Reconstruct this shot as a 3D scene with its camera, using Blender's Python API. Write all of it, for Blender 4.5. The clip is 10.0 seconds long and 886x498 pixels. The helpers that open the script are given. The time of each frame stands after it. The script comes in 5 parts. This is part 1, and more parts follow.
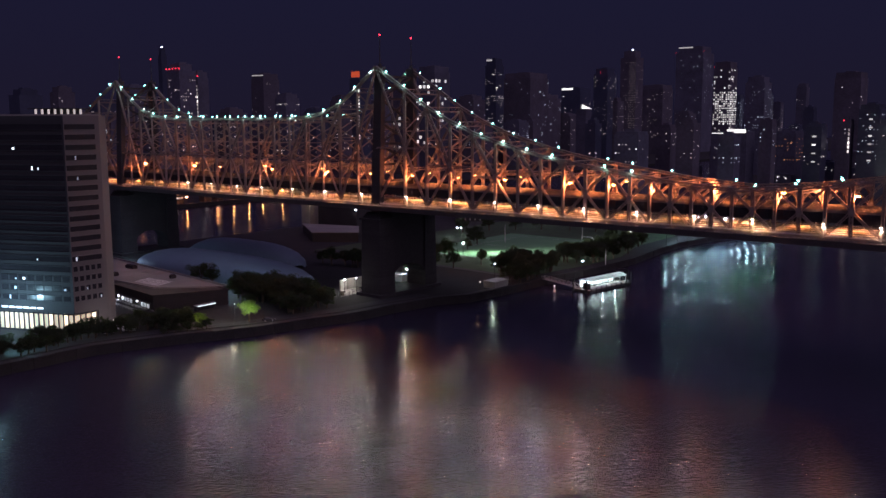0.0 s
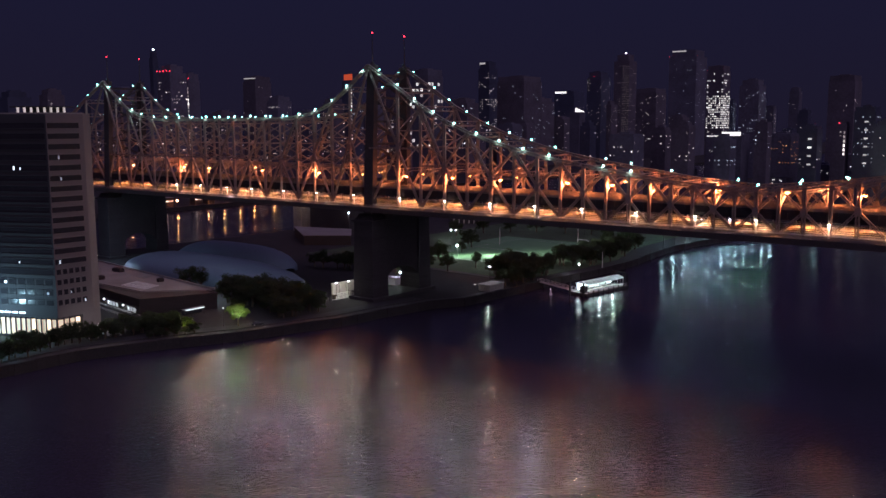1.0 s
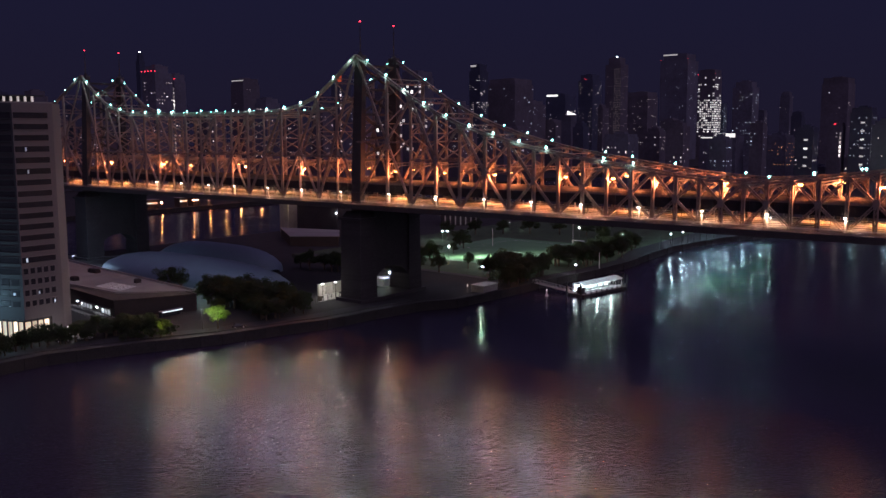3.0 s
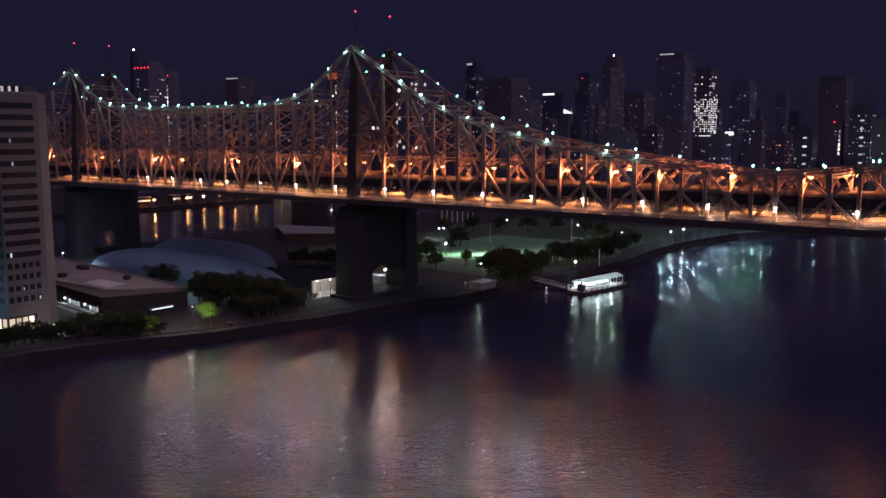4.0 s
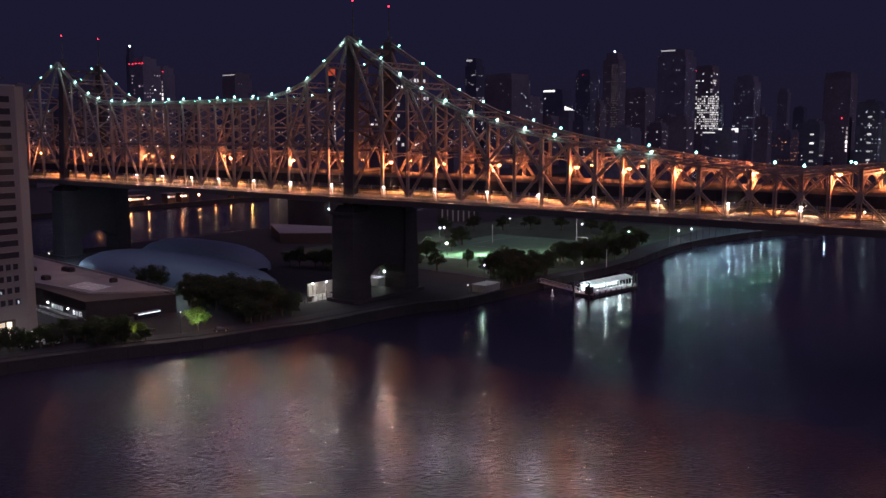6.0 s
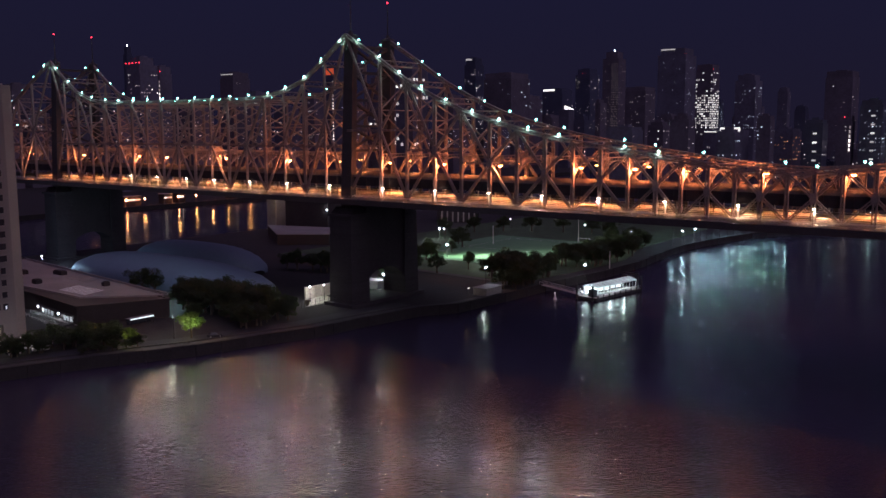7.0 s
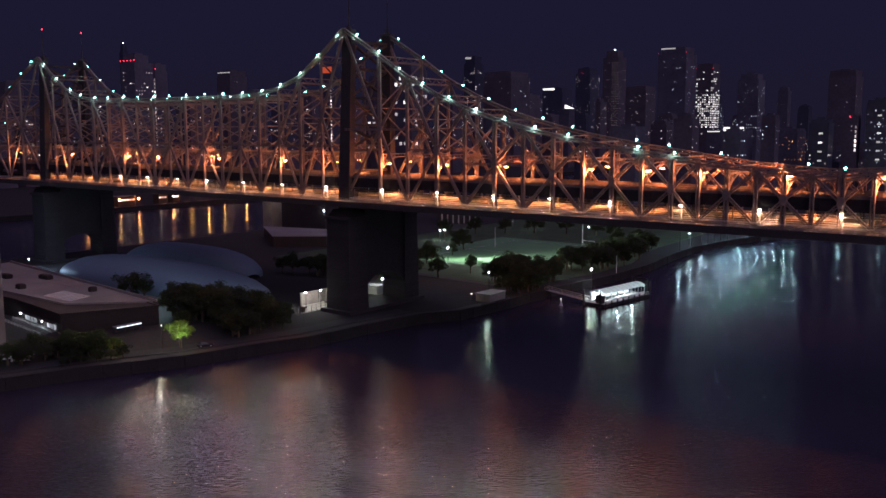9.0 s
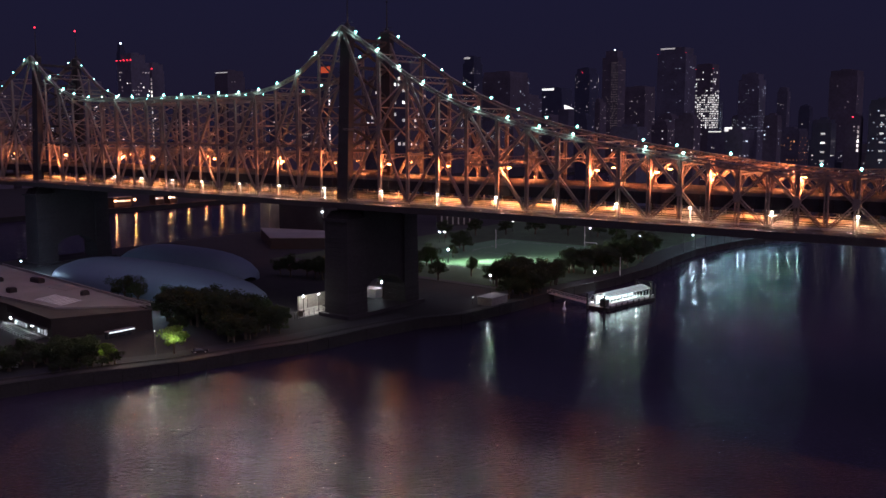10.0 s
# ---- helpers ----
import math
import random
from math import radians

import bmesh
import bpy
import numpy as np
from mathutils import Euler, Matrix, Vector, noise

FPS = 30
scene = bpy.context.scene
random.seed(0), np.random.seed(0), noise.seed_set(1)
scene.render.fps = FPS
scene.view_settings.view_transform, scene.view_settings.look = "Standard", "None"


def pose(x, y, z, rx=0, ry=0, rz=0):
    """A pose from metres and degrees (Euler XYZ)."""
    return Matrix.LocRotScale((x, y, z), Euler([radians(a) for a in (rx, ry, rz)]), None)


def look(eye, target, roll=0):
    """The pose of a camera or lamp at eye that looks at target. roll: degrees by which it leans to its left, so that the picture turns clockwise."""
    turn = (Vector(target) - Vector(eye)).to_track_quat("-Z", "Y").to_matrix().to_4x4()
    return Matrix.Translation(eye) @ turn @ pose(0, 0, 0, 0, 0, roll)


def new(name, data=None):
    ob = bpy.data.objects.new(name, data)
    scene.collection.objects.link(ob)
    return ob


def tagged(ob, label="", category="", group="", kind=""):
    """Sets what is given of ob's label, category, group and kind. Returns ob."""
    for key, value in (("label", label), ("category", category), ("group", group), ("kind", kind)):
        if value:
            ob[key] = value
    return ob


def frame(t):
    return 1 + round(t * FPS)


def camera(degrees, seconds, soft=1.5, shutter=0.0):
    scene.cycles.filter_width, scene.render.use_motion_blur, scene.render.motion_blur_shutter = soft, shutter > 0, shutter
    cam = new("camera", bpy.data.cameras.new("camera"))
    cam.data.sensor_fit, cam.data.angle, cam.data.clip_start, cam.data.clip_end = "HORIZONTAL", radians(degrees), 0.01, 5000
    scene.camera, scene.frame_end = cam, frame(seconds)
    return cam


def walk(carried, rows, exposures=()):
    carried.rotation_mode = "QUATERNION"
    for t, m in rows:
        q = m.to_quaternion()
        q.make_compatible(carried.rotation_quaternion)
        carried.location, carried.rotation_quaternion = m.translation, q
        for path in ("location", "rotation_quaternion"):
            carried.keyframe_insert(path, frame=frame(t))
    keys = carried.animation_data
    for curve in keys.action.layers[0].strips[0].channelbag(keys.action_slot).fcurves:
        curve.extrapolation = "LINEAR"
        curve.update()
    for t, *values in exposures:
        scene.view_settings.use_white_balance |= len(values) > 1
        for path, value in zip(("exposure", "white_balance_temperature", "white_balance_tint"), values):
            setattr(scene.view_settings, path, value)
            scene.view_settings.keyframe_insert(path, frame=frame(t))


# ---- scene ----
cam = camera(52.6, 10.0)
PATH = [
    (0, (254.626, -280.158, 75.131), (253.379, -278.62, 74.849), -0.2),
    (0.5, (251.966, -277.215, 74.288), (250.724, -275.672, 74.009), -0.2),
    (1, (249.301, -274.355, 73.169), (248.066, -272.807, 72.897), -0.2),
    (1.5, (246.646, -271.326, 71.918), (245.416, -269.773, 71.649), -0.2),
    (2, (244.164, -268.147, 70.724), (242.937, -266.59, 70.46), -0.2),
    (2.5, (241.744, -265.167, 69.658), (240.52, -263.607, 69.397), -0.2),
    (4, (233.526, -256.274, 65.672), (232.314, -254.704, 65.413), -0.1),
    (4.5, (230.862, -253.444, 65.156), (229.652, -251.873, 64.895), -0.1),
    (5, (228.217, -250.429, 64.928), (227.007, -248.858, 64.667), -0.2),
    (5.5, (225.669, -247.391, 64.818), (224.459, -245.821, 64.555), -0.1),
    (7, (218.146, -238.501, 64.855), (216.938, -236.93, 64.59), -0.2),
    (7.5, (215.817, -235.843, 64.909), (214.61, -234.271, 64.643), -0.1),
    (8, (213.576, -233.447, 64.954), (212.369, -231.874, 64.687), -0.1),
    (8.5, (211.202, -231.039, 64.9), (209.996, -229.465, 64.633), -0.1),
    (9, (208.883, -228.533, 64.85), (207.678, -226.959, 64.583), -0.1),
    (9.5, (206.43, -225.863, 64.761), (205.226, -224.289, 64.495), -0.1),
    (10, (203.874, -223.327, 64.642), (202.672, -221.751, 64.376), -0.1),
]
walk(cam, [(t, look(eye, target, roll)) for t, eye, target, roll in PATH], [(0.0, 0.2, 6200, 13), (10.0, 0.2, 6200, 13)])

# light and water settings
SKY, CITY = 0.93, 0.37
UPPER_W, BEAM_W, FRONT_W, LOWER_W = 5700, 22500, 7600, 10200
WAVE, RIPPLE, ROUGH, CALM, STREAK, WIND = 0.095, 0.02, 0.24, 0.07, 0.82, 128.8

# ------------------------------------------------------------ night sky
world = bpy.data.worlds.new("night_sky")
scene.world = world
world.use_nodes = True
wn, wl = world.node_tree.nodes, world.node_tree.links
wn.clear()
w_out, w_bg = wn.new("ShaderNodeOutputWorld"), wn.new("ShaderNodeBackground")
w_co, w_sep, w_ramp = wn.new("ShaderNodeTexCoord"), wn.new("ShaderNodeSeparateXYZ"), wn.new("ShaderNodeValToRGB")
w_ramp.color_ramp.elements[0].position, w_ramp.color_ramp.elements[0].color = 0.0, (0.0108, 0.0086, 0.0205, 1)
w_ramp.color_ramp.elements[1].position, w_ramp.color_ramp.elements[1].color = 1.0, (0.220, 0.150, 0.300, 1)
mid_sky = w_ramp.color_ramp.elements.new(0.2)
mid_sky.color = (0.0096, 0.0094, 0.0285, 1)
upper_sky = w_ramp.color_ramp.elements.new(0.42)
upper_sky.color = (0.0150, 0.0130, 0.0360, 1)
high_sky = w_ramp.color_ramp.elements.new(0.66)
high_sky.color = (0.070, 0.050, 0.105, 1)
w_bg.inputs["Strength"].default_value = SKY
wl.new(w_co.outputs["Generated"], w_sep.inputs[0])
wl.new(w_sep.outputs["Z"], w_ramp.inputs[0])
wl.new(w_ramp.outputs[0], w_bg.inputs["Color"])
wl.new(w_bg.outputs[0], w_out.inputs["Surface"])


# glow of the city behind the camera
glow_data = bpy.data.lights.new("city_glow", "SUN")
glow_data.energy, glow_data.angle, glow_data.color = CITY, radians(50), (0.98, 0.76, 0.98)
new("city_glow", glow_data).matrix_world = look((0, 0, 0), (-0.82, 0.34, -0.38))


# ------------------------------------------------------------ materials
def material(name, base, rough=0.7, metal=0.0, grain=0.5, spread=0.35, bump=0.15, blotch=12.0):
    """Painted or mineral surface: colour varies by fine grain and by wide blotches, metres in world size."""
    m = bpy.data.materials.new(name)
    m.use_nodes = True
    n, l = m.node_tree.nodes, m.node_tree.links
    b = n["Principled BSDF"]
    b.inputs["Roughness"].default_value, b.inputs["Metallic"].default_value = rough, metal
    geo = n.new("ShaderNodeNewGeometry")
    fine, wide = n.new("ShaderNodeTexNoise"), n.new("ShaderNodeTexNoise")
    fine.inputs["Scale"].default_value, fine.inputs["Detail"].default_value = 1 / grain, 4
    wide.inputs["Scale"].default_value, wide.inputs["Detail"].default_value = 1 / blotch, 3
    mix = n.new("ShaderNodeMath")
    mix.operation = "ADD"
    ramp = n.new("ShaderNodeMapRange")
    ramp.inputs["From Min"].default_value, ramp.inputs["From Max"].default_value = 0.6, 1.4
    ramp.inputs["To Min"].default_value, ramp.inputs["To Max"].default_value = 1 - spread, 1 + spread
    info = n.new("ShaderNodeObjectInfo")
    rnd = n.new("ShaderNodeMapRange")
    rnd.inputs["To Min"].default_value, rnd.inputs["To Max"].default_value = 0.9, 1.1
    mul = n.new("ShaderNodeMath")
    mul.operation = "MULTIPLY"
    col = n.new("ShaderNodeVectorMath")
    col.operation = "SCALE"
    col.inputs[0].default_value = base
    l.new(geo.outputs["Position"], fine.inputs["Vector"])
    l.new(geo.outputs["Position"], wide.inputs["Vector"])
    l.new(fine.outputs["Fac"], mix.inputs[0])
    l.new(wide.outputs["Fac"], mix.inputs[1])
    l.new(mix.outputs[0], ramp.inputs["Value"])
    l.new(info.outputs["Random"], rnd.inputs["Value"])
    l.new(ramp.outputs[0], mul.inputs[0])
    l.new(rnd.outputs[0], mul.inputs[1])
    l.new(mul.outputs[0], col.inputs["Scale"])
    l.new(col.outputs[0], b.inputs["Base Color"])
    if bump:
        bp = n.new("ShaderNodeBump")
        bp.inputs["Strength"].default_value, bp.inputs["Distance"].default_value = bump, 0.1
        l.new(fine.outputs["Fac"], bp.inputs["Height"])
        l.new(bp.outputs[0], b.inputs["Normal"])
    return m


def glow(name, colour, strength):
    m = bpy.data.materials.new(name)
    m.use_nodes = True
    b = m.node_tree.nodes["Principled BSDF"]
    b.inputs["Base Color"].default_value = (*colour, 1)
    b.inputs["Emission Color"].default_value, b.inputs["Emission Strength"].default_value = (*colour, 1), strength
    return m


def lit_panes(name, colour, low, high):
    """Lit windows: each pane has a brightness of its own."""
    m = glow(name, colour, 1)
    n, l = m.node_tree.nodes, m.node_tree.links
    info, r = n.new("ShaderNodeObjectInfo"), n.new("ShaderNodeMapRange")
    r.inputs["To Min"].default_value, r.inputs["To Max"].default_value = low, high
    m.cycles.emission_sampling = "NONE"
    sq = n.new("ShaderNodeMath")
    sq.operation = "POWER"
    sq.inputs[1].default_value = 3.0
    l.new(info.outputs["Random"], sq.inputs[0])
    l.new(sq.outputs[0], r.inputs["Value"])
    l.new(r.outputs[0], n["Principled BSDF"].inputs["Emission Strength"])
    return m


def water_material():
    """River water: wind waves run along the reach of the camera's heading, so lamps draw long narrow streaks."""
    m = bpy.data.materials.new("river_water")
    m.use_nodes = True
    n, l = m.node_tree.nodes, m.node_tree.links
    b = n["Principled BSDF"]
    b.inputs["Base Color"].default_value = (0.036, 0.029, 0.049, 1)
    b.inputs["IOR"].default_value = 1.333
    b.inputs["Anisotropic"].default_value = STREAK
    wind = n.new("ShaderNodeCombineXYZ")
    wind.inputs[0].default_value, wind.inputs[1].default_value = math.cos(radians(WIND)), math.sin(radians(WIND))
    l.new(wind.outputs[0], b.inputs["Tangent"])
    geo = n.new("ShaderNodeNewGeometry")
    along = n.new("ShaderNodeMapping")
    along.vector_type = "TEXTURE"
    along.inputs["Rotation"].default_value, along.inputs["Scale"].default_value = (0, 0, radians(WIND)), (1.0, 3.0, 1.0)
    l.new(geo.outputs["Position"], along.inputs["Vector"])
    big, small = n.new("ShaderNodeTexNoise"), n.new("ShaderNodeTexNoise")
    for tex, size, detail in ((big, 0.52, 1), (small, 0.3, 0)):
        tex.inputs["Scale"].default_value, tex.inputs["Detail"].default_value = 1 / size, detail
        l.new(along.outputs[0], tex.inputs["Vector"])
    b1, b2 = n.new("ShaderNodeBump"), n.new("ShaderNodeBump")
    b1.inputs["Distance"].default_value, b2.inputs["Distance"].default_value = WAVE, RIPPLE
    l.new(big.outputs["Fac"], b1.inputs["Height"])
    l.new(small.outputs["Fac"], b2.inputs["Height"])
    l.new(b1.outputs[0], b2.inputs["Normal"])
    l.new(b2.outputs[0], b.inputs["Normal"])
    # open water in front is choppy, the lee of the island calmer
    sep, lee = n.new("ShaderNodeSeparateXYZ"), n.new("ShaderNodeMapRange")
    lee.inputs["From Min"].default_value, lee.inputs["From Max"].default_value = -55, 25
    lee.inputs["To Min"].default_value, lee.inputs["To Max"].default_value = 1.0, 0.45
    l.new(geo.outputs["Position"], sep.inputs[0])
    l.new(sep.outputs["Y"], lee.inputs["Value"])
    l.new(lee.outputs[0], b1.inputs["Strength"])
    l.new(lee.outputs[0], b2.inputs["Strength"])
    low = n.new("ShaderNodeMapRange")
    low.inputs["From Min"].default_value, low.inputs["From Max"].default_value = -60, 60
    low.inputs["To Min"].default_value, low.inputs["To Max"].default_value = ROUGH, ROUGH - CALM
    l.new(sep.outputs["Y"], low.inputs["Value"])
    l.new(low.outputs[0], b.inputs["Roughness"])
    return m


STEEL = material("tan_bridge_paint", (0.245, 0.188, 0.165), 0.55, 0, 0.4, 0.3, 0.1, 6)
DARK_STEEL = material("dark_girder_paint", (0.055, 0.045, 0.045), 0.6, 0, 0.5, 0.3, 0.1, 8)
# near-black steel: the shade below the upper deck is put into the colour
SHADED_STEEL = material("shaded_black_steel", (0.030, 0.024, 0.026), 0.6, 0, 0.5, 0.3, 0.1, 8)
CONCRETE = material("road_concrete", (0.27, 0.25, 0.23), 0.85, 0, 0.6, 0.3, 0.15, 9)
WORN_ROAD = material("worn_asphalt", (0.065, 0.06, 0.056), 0.85, 0, 0.8, 0.3, 0.15, 9)
BARRIER = material("barrier_concrete", (0.17, 0.15, 0.135), 0.8, 0, 0.5, 0.25, 0.1, 5)
RAIL = material("galvanised_rail", (0.68, 0.66, 0.62), 0.45, 0.3, 0.3, 0.2, 0, 5)
STONE = material("granite_masonry", (0.032, 0.027, 0.031), 0.85, 0, 0.8, 0.35, 0.3, 10)
EARTH = material("island_ground", (0.022, 0.019, 0.019), 0.95, 0, 1.5, 0.4, 0.3, 14)
CANOPY = material("canopy_fabric", (0.8, 0.82, 0.82), 0.6, 0, 0.4, 0.08, 0.05, 4)
ASPHALT = material("asphalt", (0.034, 0.033, 0.035), 0.9, 0, 0.8, 0.3, 0.2, 10)
PAVING = material("promenade_paving", (0.045, 0.042, 0.041), 0.85, 0, 0.8, 0.3, 0.1, 7)
SEAWALL = material("seawall_stone", (0.022, 0.020, 0.019), 0.9, 0, 0.7, 0.45, 0.5, 5)
GRASS = material("park_grass", (0.045, 0.075, 0.03), 0.95, 0, 0.5, 0.4, 0.4, 8)
TURF = material("sports_turf", (0.115, 0.24, 0.115), 0.95, 0, 0.3, 0.15, 0.2, 8)
LEAF = material("foliage", (0.034, 0.046, 0.022), 0.8, 0, 0.6, 0.5, 0, 3)
FRESH_LEAF = material("fresh_foliage", (0.085, 0.13, 0.022), 0.75, 0, 0.6, 0.4, 0, 3)
BARK = material("bark", (0.09, 0.07, 0.05), 0.95, 0, 0.2, 0.4, 0.4, 2)
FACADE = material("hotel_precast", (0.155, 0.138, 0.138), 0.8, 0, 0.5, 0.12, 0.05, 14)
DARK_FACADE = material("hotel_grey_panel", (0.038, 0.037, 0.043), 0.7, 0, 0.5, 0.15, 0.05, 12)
BRICK = material("dark_brick", (0.032, 0.024, 0.022), 0.85, 0, 0.4, 0.35, 0.2, 8)
ROOFING = material("pale_roof_membrane", (0.22, 0.205, 0.195), 0.85, 0, 0.8, 0.25, 0.1, 11)
MEMBRANE = material("white_dome_fabric", (0.14, 0.19, 0.25), 0.5, 0, 1.5, 0.1, 0.05, 18)
WHITE = material("white_paint", (0.75, 0.76, 0.76), 0.5, 0, 0.3, 0.1, 0.05, 3)
BLACK = material("black_rubber", (0.02, 0.02, 0.022), 0.8, 0, 0.3, 0.3, 0, 2)
# skyline walls: the purple-blue night haze is mixed into their colours
HAZED_WALLS = [material("hazed_stone_front", (0.100, 0.097, 0.143), 0.8, 0, 3, 0.3, 0, 20),
               material("hazed_brick_front", (0.100, 0.087, 0.121), 0.85, 0, 3, 0.3, 0, 20),
               material("hazed_glass_front", (0.060, 0.066, 0.110), 0.35, 0, 3, 0.2, 0, 20)]


def let_through(m, colour, share):
    """Thin fabric or leaves: part of the light passes through."""
    n, l = m.node_tree.nodes, m.node_tree.links
    mix, tr = n.new("ShaderNodeMixShader"), n.new("ShaderNodeBsdfTranslucent")
    tr.inputs["Color"].default_value = (*colour, 1)
    mix.inputs[0].default_value = share
    l.new(n["Principled BSDF"].outputs[0], mix.inputs[1])
    l.new(tr.outputs[0], mix.inputs[2])
    l.new(mix.outputs[0], n["Material Output"].inputs["Surface"])


let_through(CANOPY, (0.8, 0.85, 0.85), 0.45)
let_through(LEAF, (0.07, 0.10, 0.03), 0.4)
let_through(FRESH_LEAF, (0.13, 0.20, 0.03), 0.4)
GLASS = material("dark_window_glass", (0.030, 0.028, 0.034), 0.2, 0, 2, 0.2, 0, 8)
WATER = water_material()
BULB = glow("cool_bulb", (0.30, 1.0, 0.88), 9)
BULB.cycles.emission_sampling = "NONE"
SODIUM = glow("sodium_lamp", (1.0, 0.45, 0.13), 9)
SODIUM.cycles.emission_sampling = "NONE"
WARMWHITE = glow("warm_white_lamp", (1.0, 0.84, 0.62), 14)
WARMWHITE.cycles.emission_sampling = "NONE"
COOLWHITE = glow("cool_white_lamp", (0.78, 0.97, 1.0), 80)
CYAN = glow("cyan_white_lamp", (0.50, 0.85, 1.0), 210)
PALE = glow("pale_lamp", (1.0, 0.95, 0.8), 6)
RED = glow("red_beacon", (1.0, 0.03, 0.06), 3.5)
RED.cycles.emission_sampling = "NONE"
WIN_WHITE = lit_panes("lit_pane_white", (1.0, 0.88, 0.80), 0.1, 2.6)
WIN_COOL = lit_panes("lit_pane_cool", (0.78, 0.9, 1.0), 0.1, 2.6)
WIN_WARM = lit_panes("lit_pane_warm", (1.0, 0.42, 0.16), 0.1, 2.0)
WIN_DIM = lit_panes("lit_pane_dim", (1.0, 0.86, 0.74), 0.05, 0.32)
WIN_HOT = lit_panes("lit_pane_bright", (1.0, 0.95, 0.88), 0.28, 1.7)
HALL_PANE = lit_panes("hall_pane", (0.92, 0.95, 1.0), 0.12, 0.7)
LOBBY = lit_panes("lobby_pane", (1.0, 0.79, 0.54), 0.25, 1.5)
CANOPY_LIGHT = glow("canopy_tube", (0.75, 1.0, 0.96), 12)


# ------------------------------------------------------------ building bricks of code
class Build:
    """Collects the faces of one mesh."""

    def __init__(self):
        self.v, self.f = [], []

    def hexa(self, p):
        k = len(self.v)
        self.v += [tuple(q) for q in p]
        self.f += [(k, k + 3, k + 2, k + 1), (k + 4, k + 5, k + 6, k + 7), (k, k + 1, k + 5, k + 4),
                   (k + 1, k + 2, k + 6, k + 5), (k + 2, k + 3, k + 7, k + 6), (k + 3, k, k + 4, k + 7)]
        return self

    def box(self, x0, x1, y0, y1, z0, z1):
        return self.hexa([(x0, y0, z0), (x1, y0, z0), (x1, y1, z0), (x0, y1, z0),
                          (x0, y0, z1), (x1, y0, z1), (x1, y1, z1), (x0, y1, z1)])

    def beam(self, a, b, w, d, side=(0, 1, 0)):
        """A bar from a to b: d thick along side, w thick across it."""
        a, b, t = Vector(a), Vector(b), Vector(side)
        ax = (b - a).normalized()
        t = (t - ax * t.dot(ax)).normalized()
        s = ax.cross(t)
        s, t = s * w / 2, t * d / 2
        return self.hexa([a - s - t, a + s - t, a + s + t, a - s + t, b - s - t, b + s - t, b + s + t, b - s + t])

    def prism(self, outline, z0, z1, top=None):
        """A solid over an outline that runs counter-clockwise; top may be another outline."""
        k, n = len(self.v), len(outline)
        top = top or outline
        self.v += [(x, y, z0) for x, y in outline] + [(x, y, z1) for x, y in top]
        self.f += [tuple(range(k + n - 1, k - 1, -1)), tuple(range(k + n, k + 2 * n))]
        self.f += [(k + i, k + (i + 1) % n, k + n + (i + 1) % n, k + n + i) for i in range(n)]
        return self

    def tube(self, a, b, r0, r1, n=8):
        a, b = Vector(a), Vector(b)
        ax = (b - a).normalized()
        u = ax.orthogonal().normalized()
        w = ax.cross(u)
        k = len(self.v)
        for c, r in ((a, r0), (b, r1)):
            self.v += [tuple(c + (u * math.cos(6.2832 * i / n) + w * math.sin(6.2832 * i / n)) * r) for i in range(n)]
        self.f += [(k + i, k + (i + 1) % n, k + n + (i + 1) % n, k + n + i) for i in range(n)]
        self.f += [tuple(range(k + n - 1, k - 1, -1)), tuple(range(k + n, k + 2 * n))]
        return self

    def ball(self, c, r, n=8, squash=1.0):
        k, rings = len(self.v), n // 2
        for j in range(1, rings):
            th = math.pi * j / rings
            self.v += [(c[0] + r * math.sin(th) * math.cos(6.2832 * i / n), c[1] + r * math.sin(th) * math.sin(6.2832 * i / n),
                        c[2] + r * squash * math.cos(th)) for i in range(n)]
        self.v += [(c[0], c[1], c[2] + r * squash), (c[0], c[1], c[2] - r * squash)]
        t, b = len(self.v) - 2, len(self.v) - 1
        for j in range(rings - 2):
            self.f += [(k + j * n + i, k + (j + 1) * n + i, k + (j + 1) * n + (i + 1) % n, k + j * n + (i + 1) % n) for i in range(n)]
        self.f += [(t, k + i, k + (i + 1) % n) for i in range(n)]
        m = k + (rings - 2) * n
        self.f += [(b, m + (i + 1) % n, m + i) for i in range(n)]
        return self

    def mesh(self, name, mat):
        me = bpy.data.meshes.new(name)
        me.from_pydata(self.v, [], self.f)
        me.materials.append(mat)
        me.update()
        return me


def part(name, build, mat, parent=None, label="", at=None, kind=""):
    """One mesh under a thing or a part; at: where the mesh's origin lies, seen from the parent."""
    ob = new(name, build.mesh(name, mat) if isinstance(build, Build) else build)
    if parent:
        ob.parent = parent
    if at is not None:
        ob.matrix_basis = at if isinstance(at, Matrix) else Matrix.Translation(at)
    return tagged(ob, label=label, kind=kind)


def thing(name, x, y, z, label, category, group="", turn=0):
    ob = new(name)
    ob.matrix_basis = pose(x, y, z, 0, 0, turn)
    return tagged(ob, label, category, group)


def point_lamp(name, x, y, z, colour, watts, size=0.25):
    d = bpy.data.lights.new(name, "POINT")
    d.color, d.energy, d.shadow_soft_size = colour, watts, size
    ob = new(name, d)
    ob.location = (x, y, z)
    return ob


# ------------------------------------------------------------ water and land
tagged(part("water", Build().box(-4200, 4200, -4200, 4200, -1.0, 0.0), WATER), "dark rippled river with streaked lamp reflections", "river", kind="structure")

